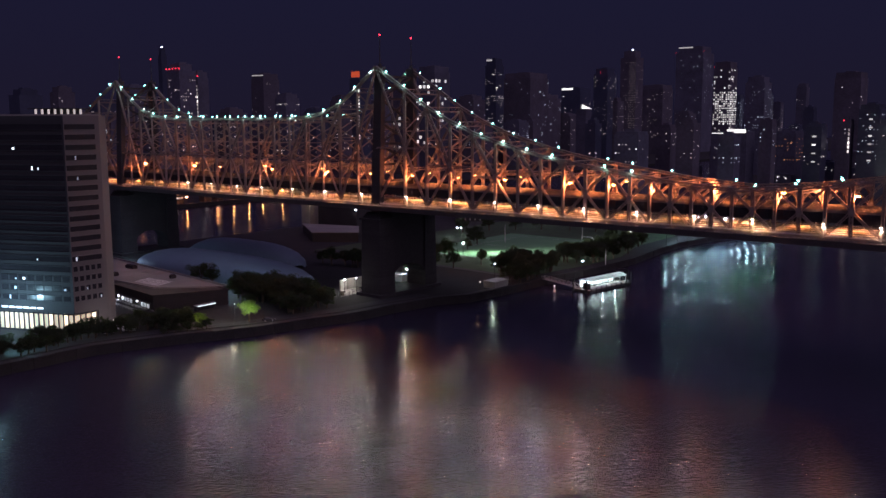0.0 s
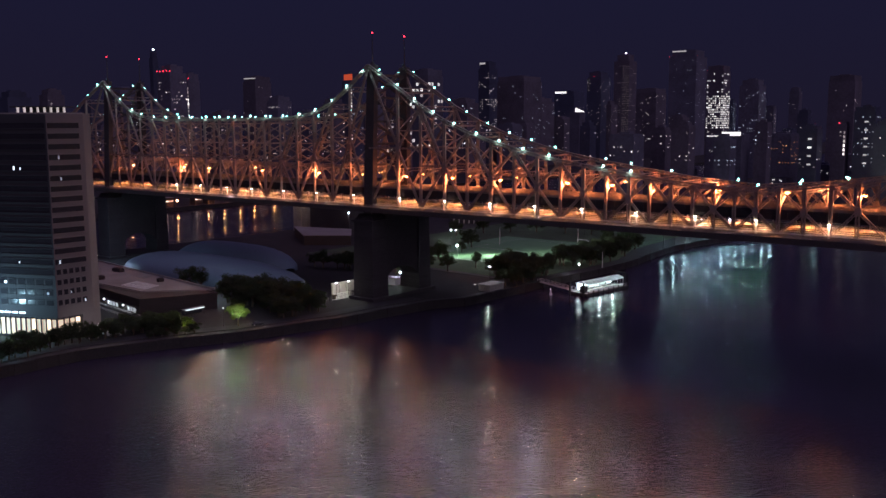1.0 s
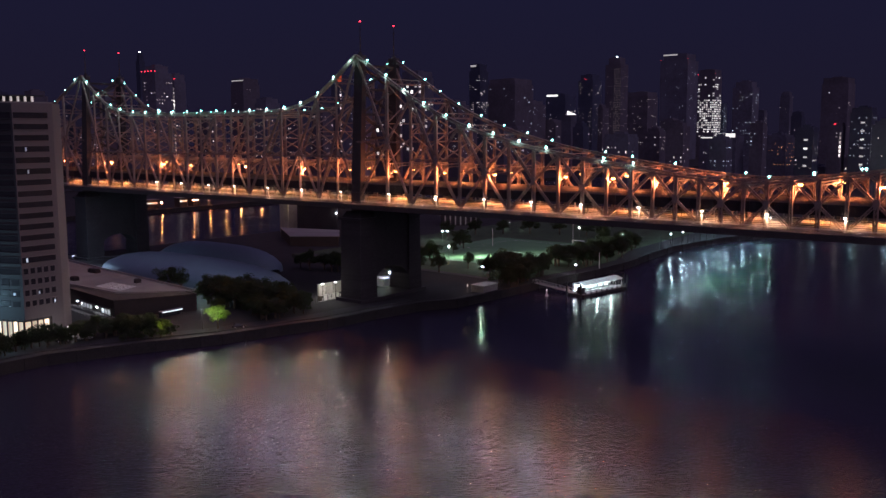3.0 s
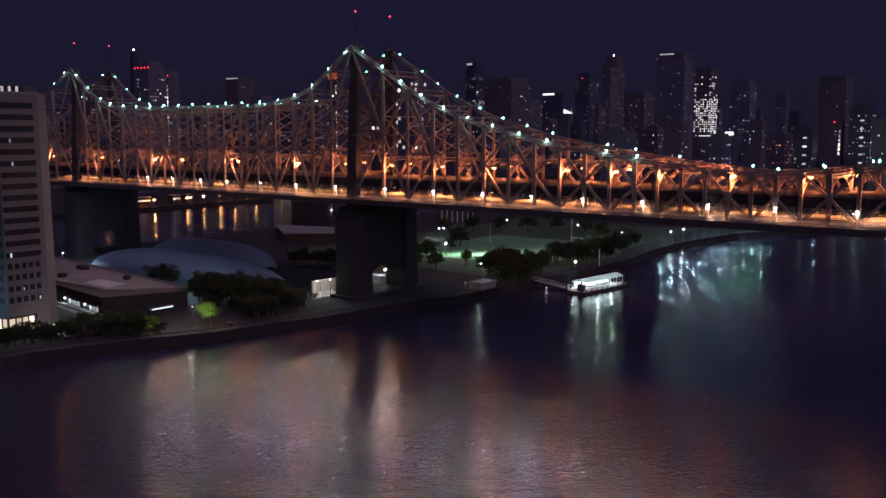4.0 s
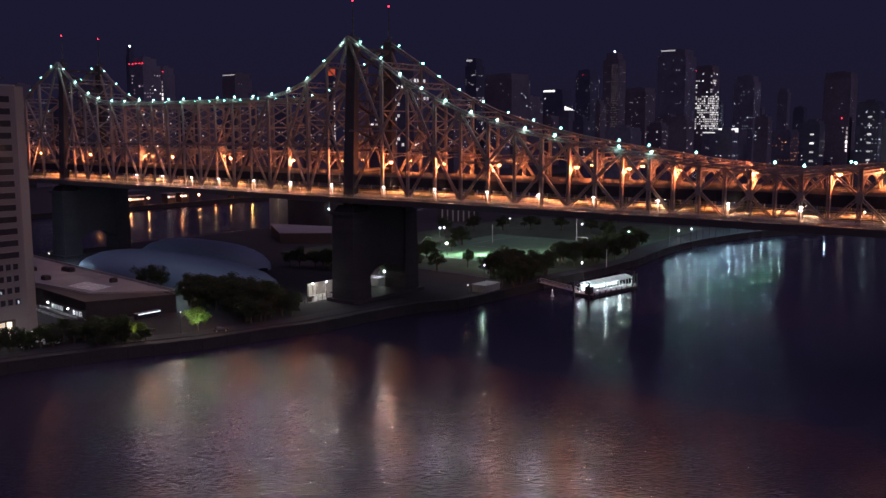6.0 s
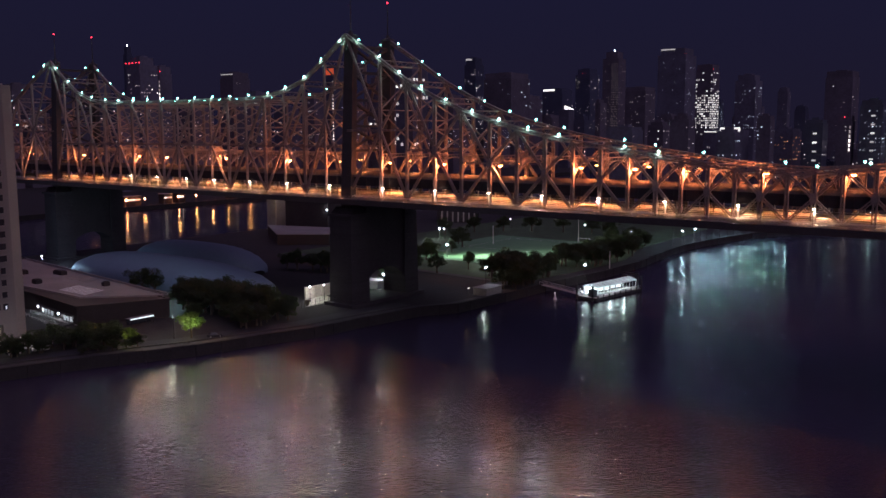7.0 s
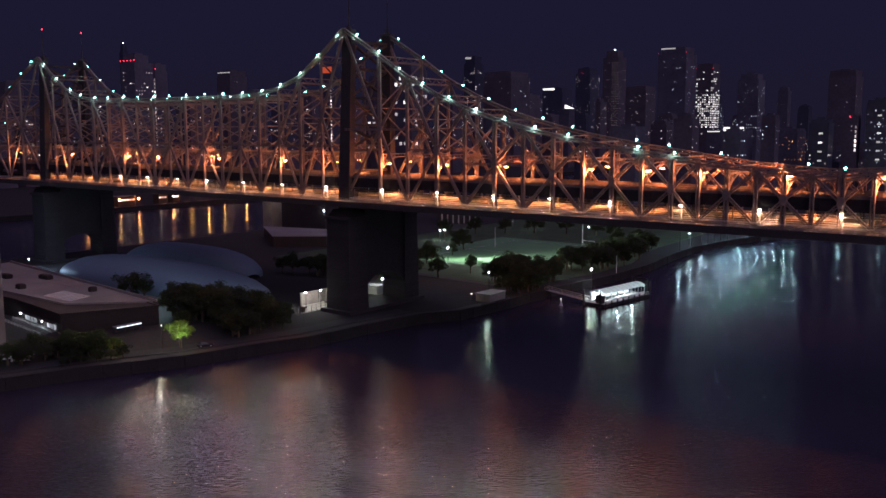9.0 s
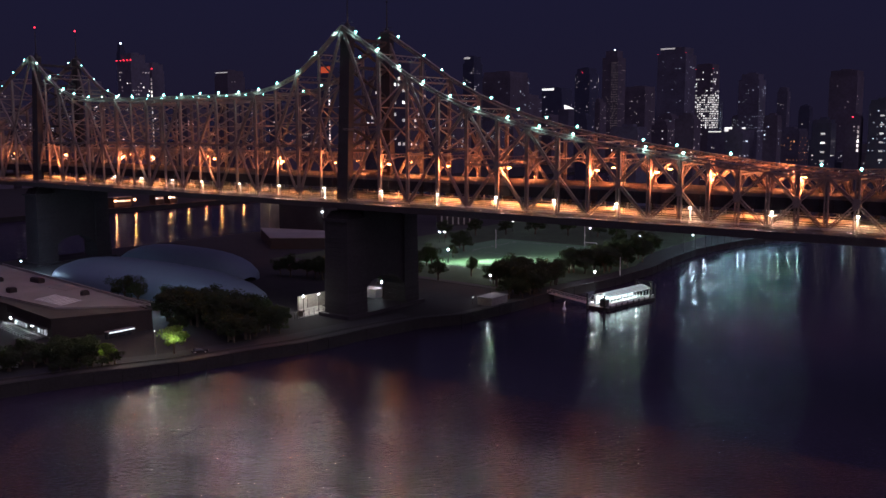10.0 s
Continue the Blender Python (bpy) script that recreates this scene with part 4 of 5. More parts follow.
# ------------------------------------------------------------ park, field and its lights
tagged(part("park_lawn", Build().prism([(-120, 66), (24, 66), (30, 112), (30, 148), (18, 190), (12, 300), (-120, 300)], 2.9, 3.06), GRASS), "dark mown park lawn", "lawn", kind="structure")
tagged(part("sports_field", Build().prism([(-74, 99), (-12, 99), (2, 112), (2, 196), (-74, 196)], 3.06, 3.12), TURF), "green artificial turf sports field under floodlight", "sports field", kind="structure")
lines = Build()
for y in (99, 143.5, 188):
    lines.box(-60, 2 if y > 112 else -9, y, y + 0.14, 3.12, 3.125)
for x in (-60, 1.9):
    lines.box(x, x + 0.14, 113, 188, 3.12, 3.125)
tagged(part("field_lines", lines, WHITE), "white painted field lines", "markings", kind="structure")
tagged(part("park_path", Build().prism([(-110, 68), (20, 60), (21, 64), (-110, 73)], 3.06, 3.12), PAVING), "pale park path", "path", kind="structure")

goal = thing("football_goal", -16.7, 193, 3.1, "white goal frame on the field", "goal")
part("frame", Build().tube((-3.6, 0, 0), (-3.6, 0, 2.4), 0.12, 0.12).tube((3.6, 0, 0), (3.6, 0, 2.4), 0.12, 0.12).tube((-3.6, 0, 2.4), (3.6, 0, 2.4), 0.12, 0.12).tube((-3.6, 0, 2.4), (-3.6, 2, 0), 0.06, 0.06).tube((3.6, 0, 2.4), (3.6, 2, 0), 0.06, 0.06), WHITE, goal)
for x, y, h in ((-54, 160, 10), (-24, 200, 14), (37.0, 118.4, 8)):
    o = thing("flagpole", x, y, 3.0, "slim pale metal pole beside the field", "pole", "slim poles in the park")
    part("shaft", Build().tube((0, 0, 0), (0, 0, h), 0.16, 0.09), RAIL, o)


def park_lamp(x, y, h, mat, colour, watts, r=0.36, label="park lamp post with a glowing white globe", z=3.0, twin=False):
    r *= 0.74
    o = thing("park_lamp", x, y, z, label, "street lamp", "lamp posts on the island")
    part("pole", Build().tube((0, 0, 0), (0, 0, h - r * 0.8), 0.12, 0.07).tube((0, 0, 0), (0, 0, 0.5), 0.22, 0.18), DARK_STEEL, o)
    part("globe", Build().ball((0, 0, h), r, 10), mat, o, "glowing globe")
    if watts:
        point_lamp("park_light", x - 0.4, y - 1.1, z + h - 0.3, colour, watts, 0.3)


WH, CY, GR = (0.9, 0.97, 1.0), (0.6, 0.9, 1.0), (0.88, 1.0, 0.84)
park_lamp(-14.5, -14.9, 5.6, COOLWHITE, (1.0, 0.93, 0.8), 1300, 0.3, "bright yard lamp on a pole under the bridge")
park_lamp(-13.2, -9.0, 5.6, COOLWHITE, (1.0, 0.93, 0.8), 1300, 0.3, "bright yard lamp on a pole under the bridge")
park_lamp(-13.3, 24.0, 5.2, COOLWHITE, WH, 1600, 0.5, "bright yard lamp behind the pier")
park_lamp(-44.0, 105.7, 6.0, COOLWHITE, GR, 3500, 0.5, "floodlight on a pole at the field")
park_lamp(-6.4, 94.2, 5.4, COOLWHITE, GR, 3000, 0.45, "floodlight on a pole at the field")
park_lamp(23.2, 41.9, 9.0, COOLWHITE, WH, 700, 0.27, "tall white lamp mast on the quay")
park_lamp(38.0, 94.0, 5.0, COOLWHITE, WH, 900, 0.4)
for x, y, w in ((-81, 235.6, 200), (-89.7, 231.3, 0), (-92.8, 162.7, 1600), (-90.6, 164.3, 0), (23.9, 230.3, 260), (25.5, 244.4, 260), (3.2, 209.8, 160), (-35.5, 228.1, 0)):
    park_lamp(x, y, 5.7, COOLWHITE, WH, w, 0.36)
park_lamp(23.1, 31.0, 2.5, PALE, (1.0, 0.7, 0.45), 60, 0.2, "small warm lamp on the quay")
def uplight(x, y, tx, ty, tz, colour, watts):
    o = thing("garden_uplight", x, y, 3.06, "small ground spotlight added to brighten a tree", "spotlight", "spotlights under trees")
    part("case", Build().tube((0, 0, 0), (0, 0, 0.3), 0.16, 0.2), DARK_STEEL, o)
    d = bpy.data.lights.new("up_light", "SPOT")
    d.color, d.energy, d.shadow_soft_size, d.spot_size, d.spot_blend = colour, watts, 0.1, radians(50), 0.6
    new("up_light", d).matrix_world = look((x, y, 3.5), (tx, ty, tz))


# added lamp, hidden by the hall, brightens the left end of the dome
point_lamp("yard_light", -171, -30.6, 8.4, (0.5, 0.75, 1.0), 8000, 0.4)
yl = thing("yard_lamp", -172, -30, 3.0, "added cool lamp hidden behind the hall to light the dome", "street lamp")
part("pole", Build().tube((0, 0, 0), (0, 0, 5.4), 0.14, 0.09), DARK_STEEL, yl)
part("head", Build().box(-0.3, 0.3, -0.15, 0.15, 5.4, 5.6), PALE, yl)
# added ground spots that brighten the crowns of the two small trees
uplight(3.2, -80.5, -2.2, -76.0, 10.5, (0.95, 1.0, 0.70), 20000)
uplight(-6.0, -95.5, -9.2, -92.5, 6.6, (1.0, 0.88, 0.45), 5000)
park_lamp(-5.6, -79.6, 6.6, PALE, (0.95, 1.0, 0.82), 600, 0.14, "lamp post beside a small tree")
park_lamp(-14.5, -95.5, 2.4, PALE, (1.0, 0.8, 0.4), 60, 0.15, "low garden lamp beside a small tree")
park_lamp(-51, -45.5, 4.6, PALE, CY, 2600, 0.2, "cool lamp among the trees beside the dome")
park_lamp(-35.5, -35, 4.2, PALE, CY, 1200, 0.2, "cool lamp among the trees")
for x, y, z, tx, ty, w, cone in ((-43.6, 107.2, 10.5, -20, 124, 14000, 165), (-43.6, 107.2, 10.3, -6, 138, 170000, 62), (-7.0, 95.6, 9.8, -4, 134, 90000, 75)):
    d = bpy.data.lights.new("field_flood", "SPOT")
    d.color, d.energy, d.shadow_soft_size, d.spot_size, d.spot_blend = GR, w, 0.4, radians(cone), 0.9
    new("field_flood", d).matrix_world = look((x, y, z), (tx, ty, 3.0))
# promenade lamps on the north shore
for i, (x, y) in enumerate(((30.2, 205), (30.0, 221), (31.0, 232), (32.2, 238), (33.0, 245), (34.0, 252), (35.2, 259), (37.0, 266), (38.2, 273), (40.0, 281), (42.0, 288), (44.5, 296),
                            (47.5, 303), (51.0, 310), (54.5, 316))):
    park_lamp(x - 1.0, y, 13.0 if i < 7 else 10.0, CYAN, CY, 0, 0.62 if i in (1, 8, 11) else 0.5, "tall cool white lamp mast at the water's edge")
for x, y in ((72, 352), (88, 384), (101, 420), (108, 470)):
    park_lamp(x - 2, y, 8.0, CYAN, CY, 0, 0.36, "cool white promenade lamp at the water's edge")

# yard under the bridge
yard = thing("yard_wall", -19.2, -15.0, 3.0, "pale rendered yard wall lit by lamps", "wall")
part("wall", Build().box(-0.2, 0.2, 2, 15, 0, 4.4), CONCRETE, yard)
part("coping", Build().box(-0.35, 0.35, 1.9, 15.1, 4.4, 4.6), CONCRETE, yard)
for i in range(4):
    part("pilaster", Build().box(0.2, 0.5, 2.1 + 4.1 * i, 2.6 + 4.1 * i, 0, 4.4), CONCRETE, yard)
tagged(part("yard_paving", Build().prism([(-9.0, -22.5), (-8.9, -8.0), (-19.0, -2.0), (-19.0, -13.0)], 2.9, 3.07), CONCRETE), "pale concrete yard paving", "pavement", kind="structure")
fence = thing("yard_fence", -8.8, -15.5, 3.0, "thin dark steel fence before the lit yard", "fence")
for i in range(9):
    part("post", Build().box(-0.05, 0.05, -9.0 + 2.2 * i, -8.9 + 2.2 * i, 0, 2.3), DARK_STEEL, fence)
for z in (0.3, 1.2, 2.2):
    part("rail", Build().box(-0.03, 0.03, -9.0, 8.7, z, z + 0.06), DARK_STEEL, fence)
crates = thing("crate_stack", -10.8, -20.0, 3.07, "dark stack of pallets in the lit yard", "pallets")
for i in range(6):
    part("pallet", Build().box(-0.7, 0.7, -0.6, 0.6, 0.3 * i, 0.3 * i + 0.07).box(-0.65, -0.5, -0.6, 0.6, 0.3 * i + 0.07, 0.3 * i + 0.3).box(0.5, 0.65, -0.6, 0.6, 0.3 * i + 0.07, 0.3 * i + 0.3), BARK, crates)
shed = thing("yard_shed", -14, 21, 3.0, "pale flat-roofed shed behind the pier", "shed")
part("wall", Build().box(-6, 2, -2, 2, 0, 3.0), WHITE, shed)
part("roof", Build().box(-6.3, 2.3, -2.3, 2.3, 3.0, 3.25), ROOFING, shed)
quay = thing("quay_shed", 27.5, 37, 3.0, "low grey quay building beside the pier", "shed")
part("wall", Build().box(-3, 3, -5, 5, 0, 2.6), CONCRETE, quay)
part("roof", Build().box(-3.3, 3.3, -5.3, 5.3, 2.6, 2.85), ROOFING, quay)


bus = thing("bus_shelter", -31, -74, 3.0, "roadside bus shelter with a lit white roof edge", "bus shelter")
part("roof", Build().box(-1.0, 1.0, -4.6, 4.6, 2.5, 2.65), ROOFING, bus)
part("light_strip", Build().box(1.0, 1.12, -4.2, 4.2, 2.2, 2.5), glow("strip_glow", (0.85, 0.95, 1.0), 1.3), bus, "lit white strip")
part("back_panel", Build().box(-0.95, -0.85, -4.4, 4.4, 0.3, 2.4), GLASS, bus)
for y in (-4.3, -1.4, 1.4, 4.3):
    part("post", Build().tube((0.8, y, 0), (0.8, y, 2.5), 0.07, 0.07), DARK_STEEL, bus)


def parked_car(x, y, turn, paint, label):
    c = thing("parked_car", x, y, 3.06, label, "car", "cars parked by the hotel", turn=turn)
    body = Build().prism([(-2.15, -0.85), (2.1, -0.85), (2.25, -0.6), (2.25, 0.6), (2.1, 0.85), (-2.15, 0.85), (-2.25, 0.6), (-2.25, -0.6)], 0.3, 0.85)
    part("body", body, paint, c)
    part("cabin", Build().prism([(-1.7, -0.8), (0.9, -0.8), (0.9, 0.8), (-1.7, 0.8)], 0.85, 1.45, [(-1.2, -0.65), (0.3, -0.65), (0.3, 0.65), (-1.2, 0.65)]), GLASS, c)
    part("roof", Build().box(-1.2, 0.3, -0.64, 0.64, 1.45, 1.5), paint, c)
    for wx in (-1.4, 1.4):
        for wy in (-0.82, 0.82):
            w = part("wheel", Build().tube((wx, wy - 0.1, 0.33), (wx, wy + 0.1, 0.33), 0.33, 0.33, 14), BLACK, c)
            part("rim", Build().tube((wx, wy - 0.12, 0.33), (wx, wy + 0.12, 0.33), 0.19, 0.19, 10), RAIL, w)
    for wy in (-0.6, 0.6):
        part("headlight", Build().box(2.22, 2.28, wy - 0.16, wy + 0.16, 0.58, 0.72), WHITE, c)


for x, y, a, m, t in ((-28.3, -113, 75, WHITE, "white car parked by the hotel"), (-27.0, -108.5, 80, RAIL, "silver car parked by the hotel"),
                      (-25.5, -118, 70, BLACK, "black car parked by the hotel"), (-23.5, -111.5, 60, WHITE, "white car parked near the road")):
    parked_car(x, y, a, m, t)
parked_car(2.6, -71.0, 62, BLACK, "black car parked on the riverside road")
park_lamp(-26.5, -115.5, 4.2, PALE, (1.0, 0.93, 0.85), 500, 0.14, "small lamp post in the hotel forecourt")


# ------------------------------------------------------------ ferry landing
def ferry_landing():
    a = math.degrees(math.atan2(30.8, 4.0))
    f = thing("ferry_landing", 61, 61, 0, "floating ferry landing with a brightly lit white canopy", "ferry landing", turn=a - 90)
    # own axes: y along the barge, x across, its water side at x = 0
    W, L = -9.0, 31.0
    part("barge", Build().box(W, 0, 0, L, -0.6, 1.1).box(W - 0.15, 0.15, -0.15, L + 0.15, 0.75, 1.0), BLACK, f, "dark steel barge hull with rubber fender")
    part("deck", Build().box(W + 0.2, -0.2, 0.2, L - 0.2, 1.1, 1.2), CONCRETE, f)
    for i in range(9):
        y = 0.6 + (L - 1.2) * i / 8
        part("fender_post", Build().tube((0.2, y, -0.6), (0.2, y, 2.2), 0.22, 0.22), BLACK, f)
    roof = Build()
    n = 8
    for i in range(n):
        u0, u1 = i / n, (i + 1) / n
        x0, x1 = W + 1.2 + 6.6 * u0, W + 1.2 + 6.6 * u1
        z0, z1 = 4.6 + 1.0 * math.sin(math.pi * u0), 4.6 + 1.0 * math.sin(math.pi * u1)
        roof.hexa([(x0, 2, z0), (x1, 2, z1), (x1, L - 2, z1), (x0, L - 2, z0), (x0, 2, z0 + 0.15), (x1, 2, z1 + 0.15), (x1, L - 2, z1 + 0.15), (x0, L - 2, z0 + 0.15)])
    part("canopy", roof, CANOPY, f, "curved white canopy roof")
    for i in range(7):
        y = 2.4 + (L - 4.8) * i / 6
        for x in (W + 1.4, W + 7.6):
            part("column", Build().tube((x, y, 1.2), (x, y, 4.7), 0.1, 0.1, 6), WHITE, f)
        part("light_tube", Build().box(W + 1.9, W + 7.1, y - 0.12, y + 0.12, 4.35, 4.45), CANOPY_LIGHT, f, "white light tube under the canopy")
    for i in range(6):
        y = 3.2 + (L - 6) * i / 6
        part("screen", Build().box(W + 1.25, W + 1.35, y, y + 3.6, 1.5, 4.1), WHITE, f, "pale translucent wind screen")
        part("bench", Build().box(W + 2.0, W + 2.6, y, y + 3.0, 1.6, 1.7).box(W + 2.1, W + 2.2, y + 0.1, y + 2.9, 1.2, 1.6), DARK_STEEL, f)
    rail = Build()
    for z in (1.7, 2.2):
        rail.box(-0.5, -0.4, 0.6, L - 0.6, z - 0.04, z + 0.04)
    part("rail", rail, RAIL, f)
    for i in range(6):
        y = 2.5 + (L - 4.8) * i / 6
        part("side_panel", Build().box(W + 7.55, W + 7.65, y + 0.2, y + (L - 4.8) / 6 - 0.2, 1.25, 2.3), WHITE, f, "white balustrade panel")
        part("glazing_bar", Build().box(W + 7.56, W + 7.64, y + 2.1, y + 2.2, 2.3, 4.5), WHITE, f)
    for i in range(10):
        y = 2.1 + (L - 4.3) * i / 9
        rib = Build()
        for k in range(n):
            a0, a1 = math.pi * k / n, math.pi * (k + 1) / n
            rib.beam((W + 1.2 + 6.6 * k / n, y, 4.8 + math.sin(a0)), (W + 1.2 + 6.6 * (k + 1) / n, y, 4.8 + math.sin(a1)), 0.12, 0.16)
        part("roof_rib", rib, RAIL, f)
    for x in (W + 1.0, W + 7.9):
        part("gantry_post", Build().box(x - 0.3, x + 0.3, L - 1.6, L - 1.0, 1.2, 7.2), BLACK, f, "dark gantry post")
    part("gantry_beam", Build().box(W + 0.7, W + 8.2, L - 1.55, L - 1.05, 6.6, 7.2), BLACK, f)
    part("kiosk", Build().box(W + 4.6, W + 7.2, 0.8, 3.0, 1.2, 4.0), DARK_FACADE, f, "dark ticket kiosk")
    for y, x in ((-1.0, W + 0.5), (L + 1.0, -1.0), (L + 1.0, W + 1), (-1.0, -1.2)):
        part("dolphin_post", Build().tube((x, y, -0.8), (x, y, 5.6), 0.4, 0.4).ball((x, y, 5.6), 0.4), BLACK, f)
    for y in (6, 15.5, 25):
        point_lamp("canopy_light", 0, 0, 0, (0.78, 1.0, 0.98), 1300, 0.4).matrix_basis = f.matrix_basis @ Matrix.Translation((W + 4.4, y, 3.9))


ferry_landing()
g = thing("gangway", 34.5, 66, 0, "sloping steel gangway from the quay to the landing", "gangway")
gb = Build()
for y in (-1.2, 1.2):
    for z in (0, 1.2):
        gb.beam((-1, y, 3.2 + z), (18, y - 1.5, 1.4 + z), 0.14, 0.14)
    for i in range(10):
        u = i / 9
        gb.beam((-1 + 19 * u, y - 1.5 * u, 3.2 - 1.8 * u), (-1 + 19 * u, y - 1.5 * u, 4.4 - 1.8 * u), 0.1, 0.1)
part("truss_rails", gb, RAIL, g)
part("walkway", Build().beam((-1, 0, 3.15), (18, -1.5, 1.35), 0.15, 2.3), CONCRETE, g)
buoy = thing("channel_marker", 46.1, 55.6, 0, "small white marker buoy with a lamp", "buoy")
part("float", Build().tube((0, 0, -0.3), (0, 0, 0.6), 0.8, 0.6), WHITE, buoy)
part("mast", Build().tube((0, 0, 0.6), (0, 0, 2.4), 0.35, 0.12), WHITE, buoy)
part("lamp", Build().ball((0, 0, 2.6), 0.18), PALE, buoy)


# ------------------------------------------------------------ lights of the far bank
far_globe = Build().ball((0, 0, 6.0), 0.6, 10).mesh("globe", glow("far_sodium", (1.0, 0.33, 0.11), 150))
for x, y in ((-424, 150), (-424, 178), (-424, 195), (-424, 228), (-424, 246), (-424, 264), (-424, 281), (-424, 306)):
    o = thing("riverside_lamp", x, y, 3.0, "orange lamp at the far river wall", "street lamp", "orange lamps on the far bank")
    part("pole", Build().tube((0, 0, 0), (0, 0, 5.6), 0.15, 0.1), DARK_STEEL, o)
    part("globe", far_globe, SODIUM, o, "glowing orange globe")
for y, w in ((188, 16), (222, 8), (236, 7), (296, 14)):
    o = thing("boathouse", -430, y, 3.0, "low lit building on the far bank", "building", "low lit buildings on the far bank")
    part("wall", Build().box(-8, 0, -w / 2, w / 2, 0, 8), BRICK, o)
    part("roof", Build().box(-8.4, 0.4, -w / 2 - 0.4, w / 2 + 0.4, 8, 8.4), ROOFING, o)
    for k in range(int(w / 2.5)):
        part("lit_window", Build().box(0.02, 0.12, -w / 2 + 0.5 + 2.5 * k, -w / 2 + 2.3 + 2.5 * k, 4.6, 5.8), WIN_WHITE, o, "lit window")

school = thing("finned_building", -137, 240, 3.0, "dark low building with pale upright fins behind the field", "building")
school.matrix_basis = pose(-137, 240, 3.0, 0, 0, 38)
part("wall", Build().box(-14, 14, 0, 12, 0, 13), STONE, school)
for i in range(7):
    part("fin", Build().box(-11.2 + 3.6 * i, -10.3 + 3.6 * i, -0.8, 0, 0.5, 13), CONCRETE, school, "pale concrete fin")
point_lamp("school_light", -129, 230, 10, (0.95, 0.9, 0.85), 300, 0.3)
# low annex and lift tower north of the bridge
annex = thing("flat_roofed_annex", 0, 0, 0, "pale flat-roofed low building north of the bridge", "building")
part("wall", Build().prism([(-146, 88.5), (-124, 105.5), (-146, 128), (-186, 117)], 3.0, 8.6), BRICK, annex)
part("roof", Build().prism([(-146.2, 88), (-123.4, 105.5), (-146, 128.6), (-186.6, 117)], 8.6, 9.0), ROOFING, annex, "pale flat roof")
block = thing("plain_block", -170, 142, 3.0, "plain grey windowless block with a wall lamp", "building")
part("wall", Build().box(-18, 18, -9, 9, 0, 19), STONE, block)
part("parapet", Build().box(-18.3, 18.3, -9.3, 9.3, 19, 19.6), STONE, block)
part("wall_lamp", Build().ball((17.6, -9.4, 15.6), 0.3), COOLWHITE, block)
point_lamp("wall_light", -152.4, 131.6, 18.4, (1.0, 0.9, 0.8), 220, 0.2)
column = thing("concrete_column", -204, 140, 3.0, "tall square concrete column lit warm", "column")
part("shaft", Build().box(-4, 4, -4, 4, 0, 23).box(-4.4, 4.4, -4.4, 4.4, 22, 23.4), CONCRETE, column)
point_lamp("column_light", -196, 132, 20, (1.0, 0.72, 0.35), 500, 0.3)
ru = random.Random(31)
for i in range(26):
    tree(ru.uniform(-80, -16), ru.uniform(30, 64), ru.uniform(0.8, 1.2), i, "dark tree behind the bridge pier", wide=1.3)


# ------------------------------------------------------------ skyline
rs = random.Random(77)


dot_mesh = Build().ball((0, 0, 0), 0.62, 6).mesh("roof_lamp", WIN_HOT)


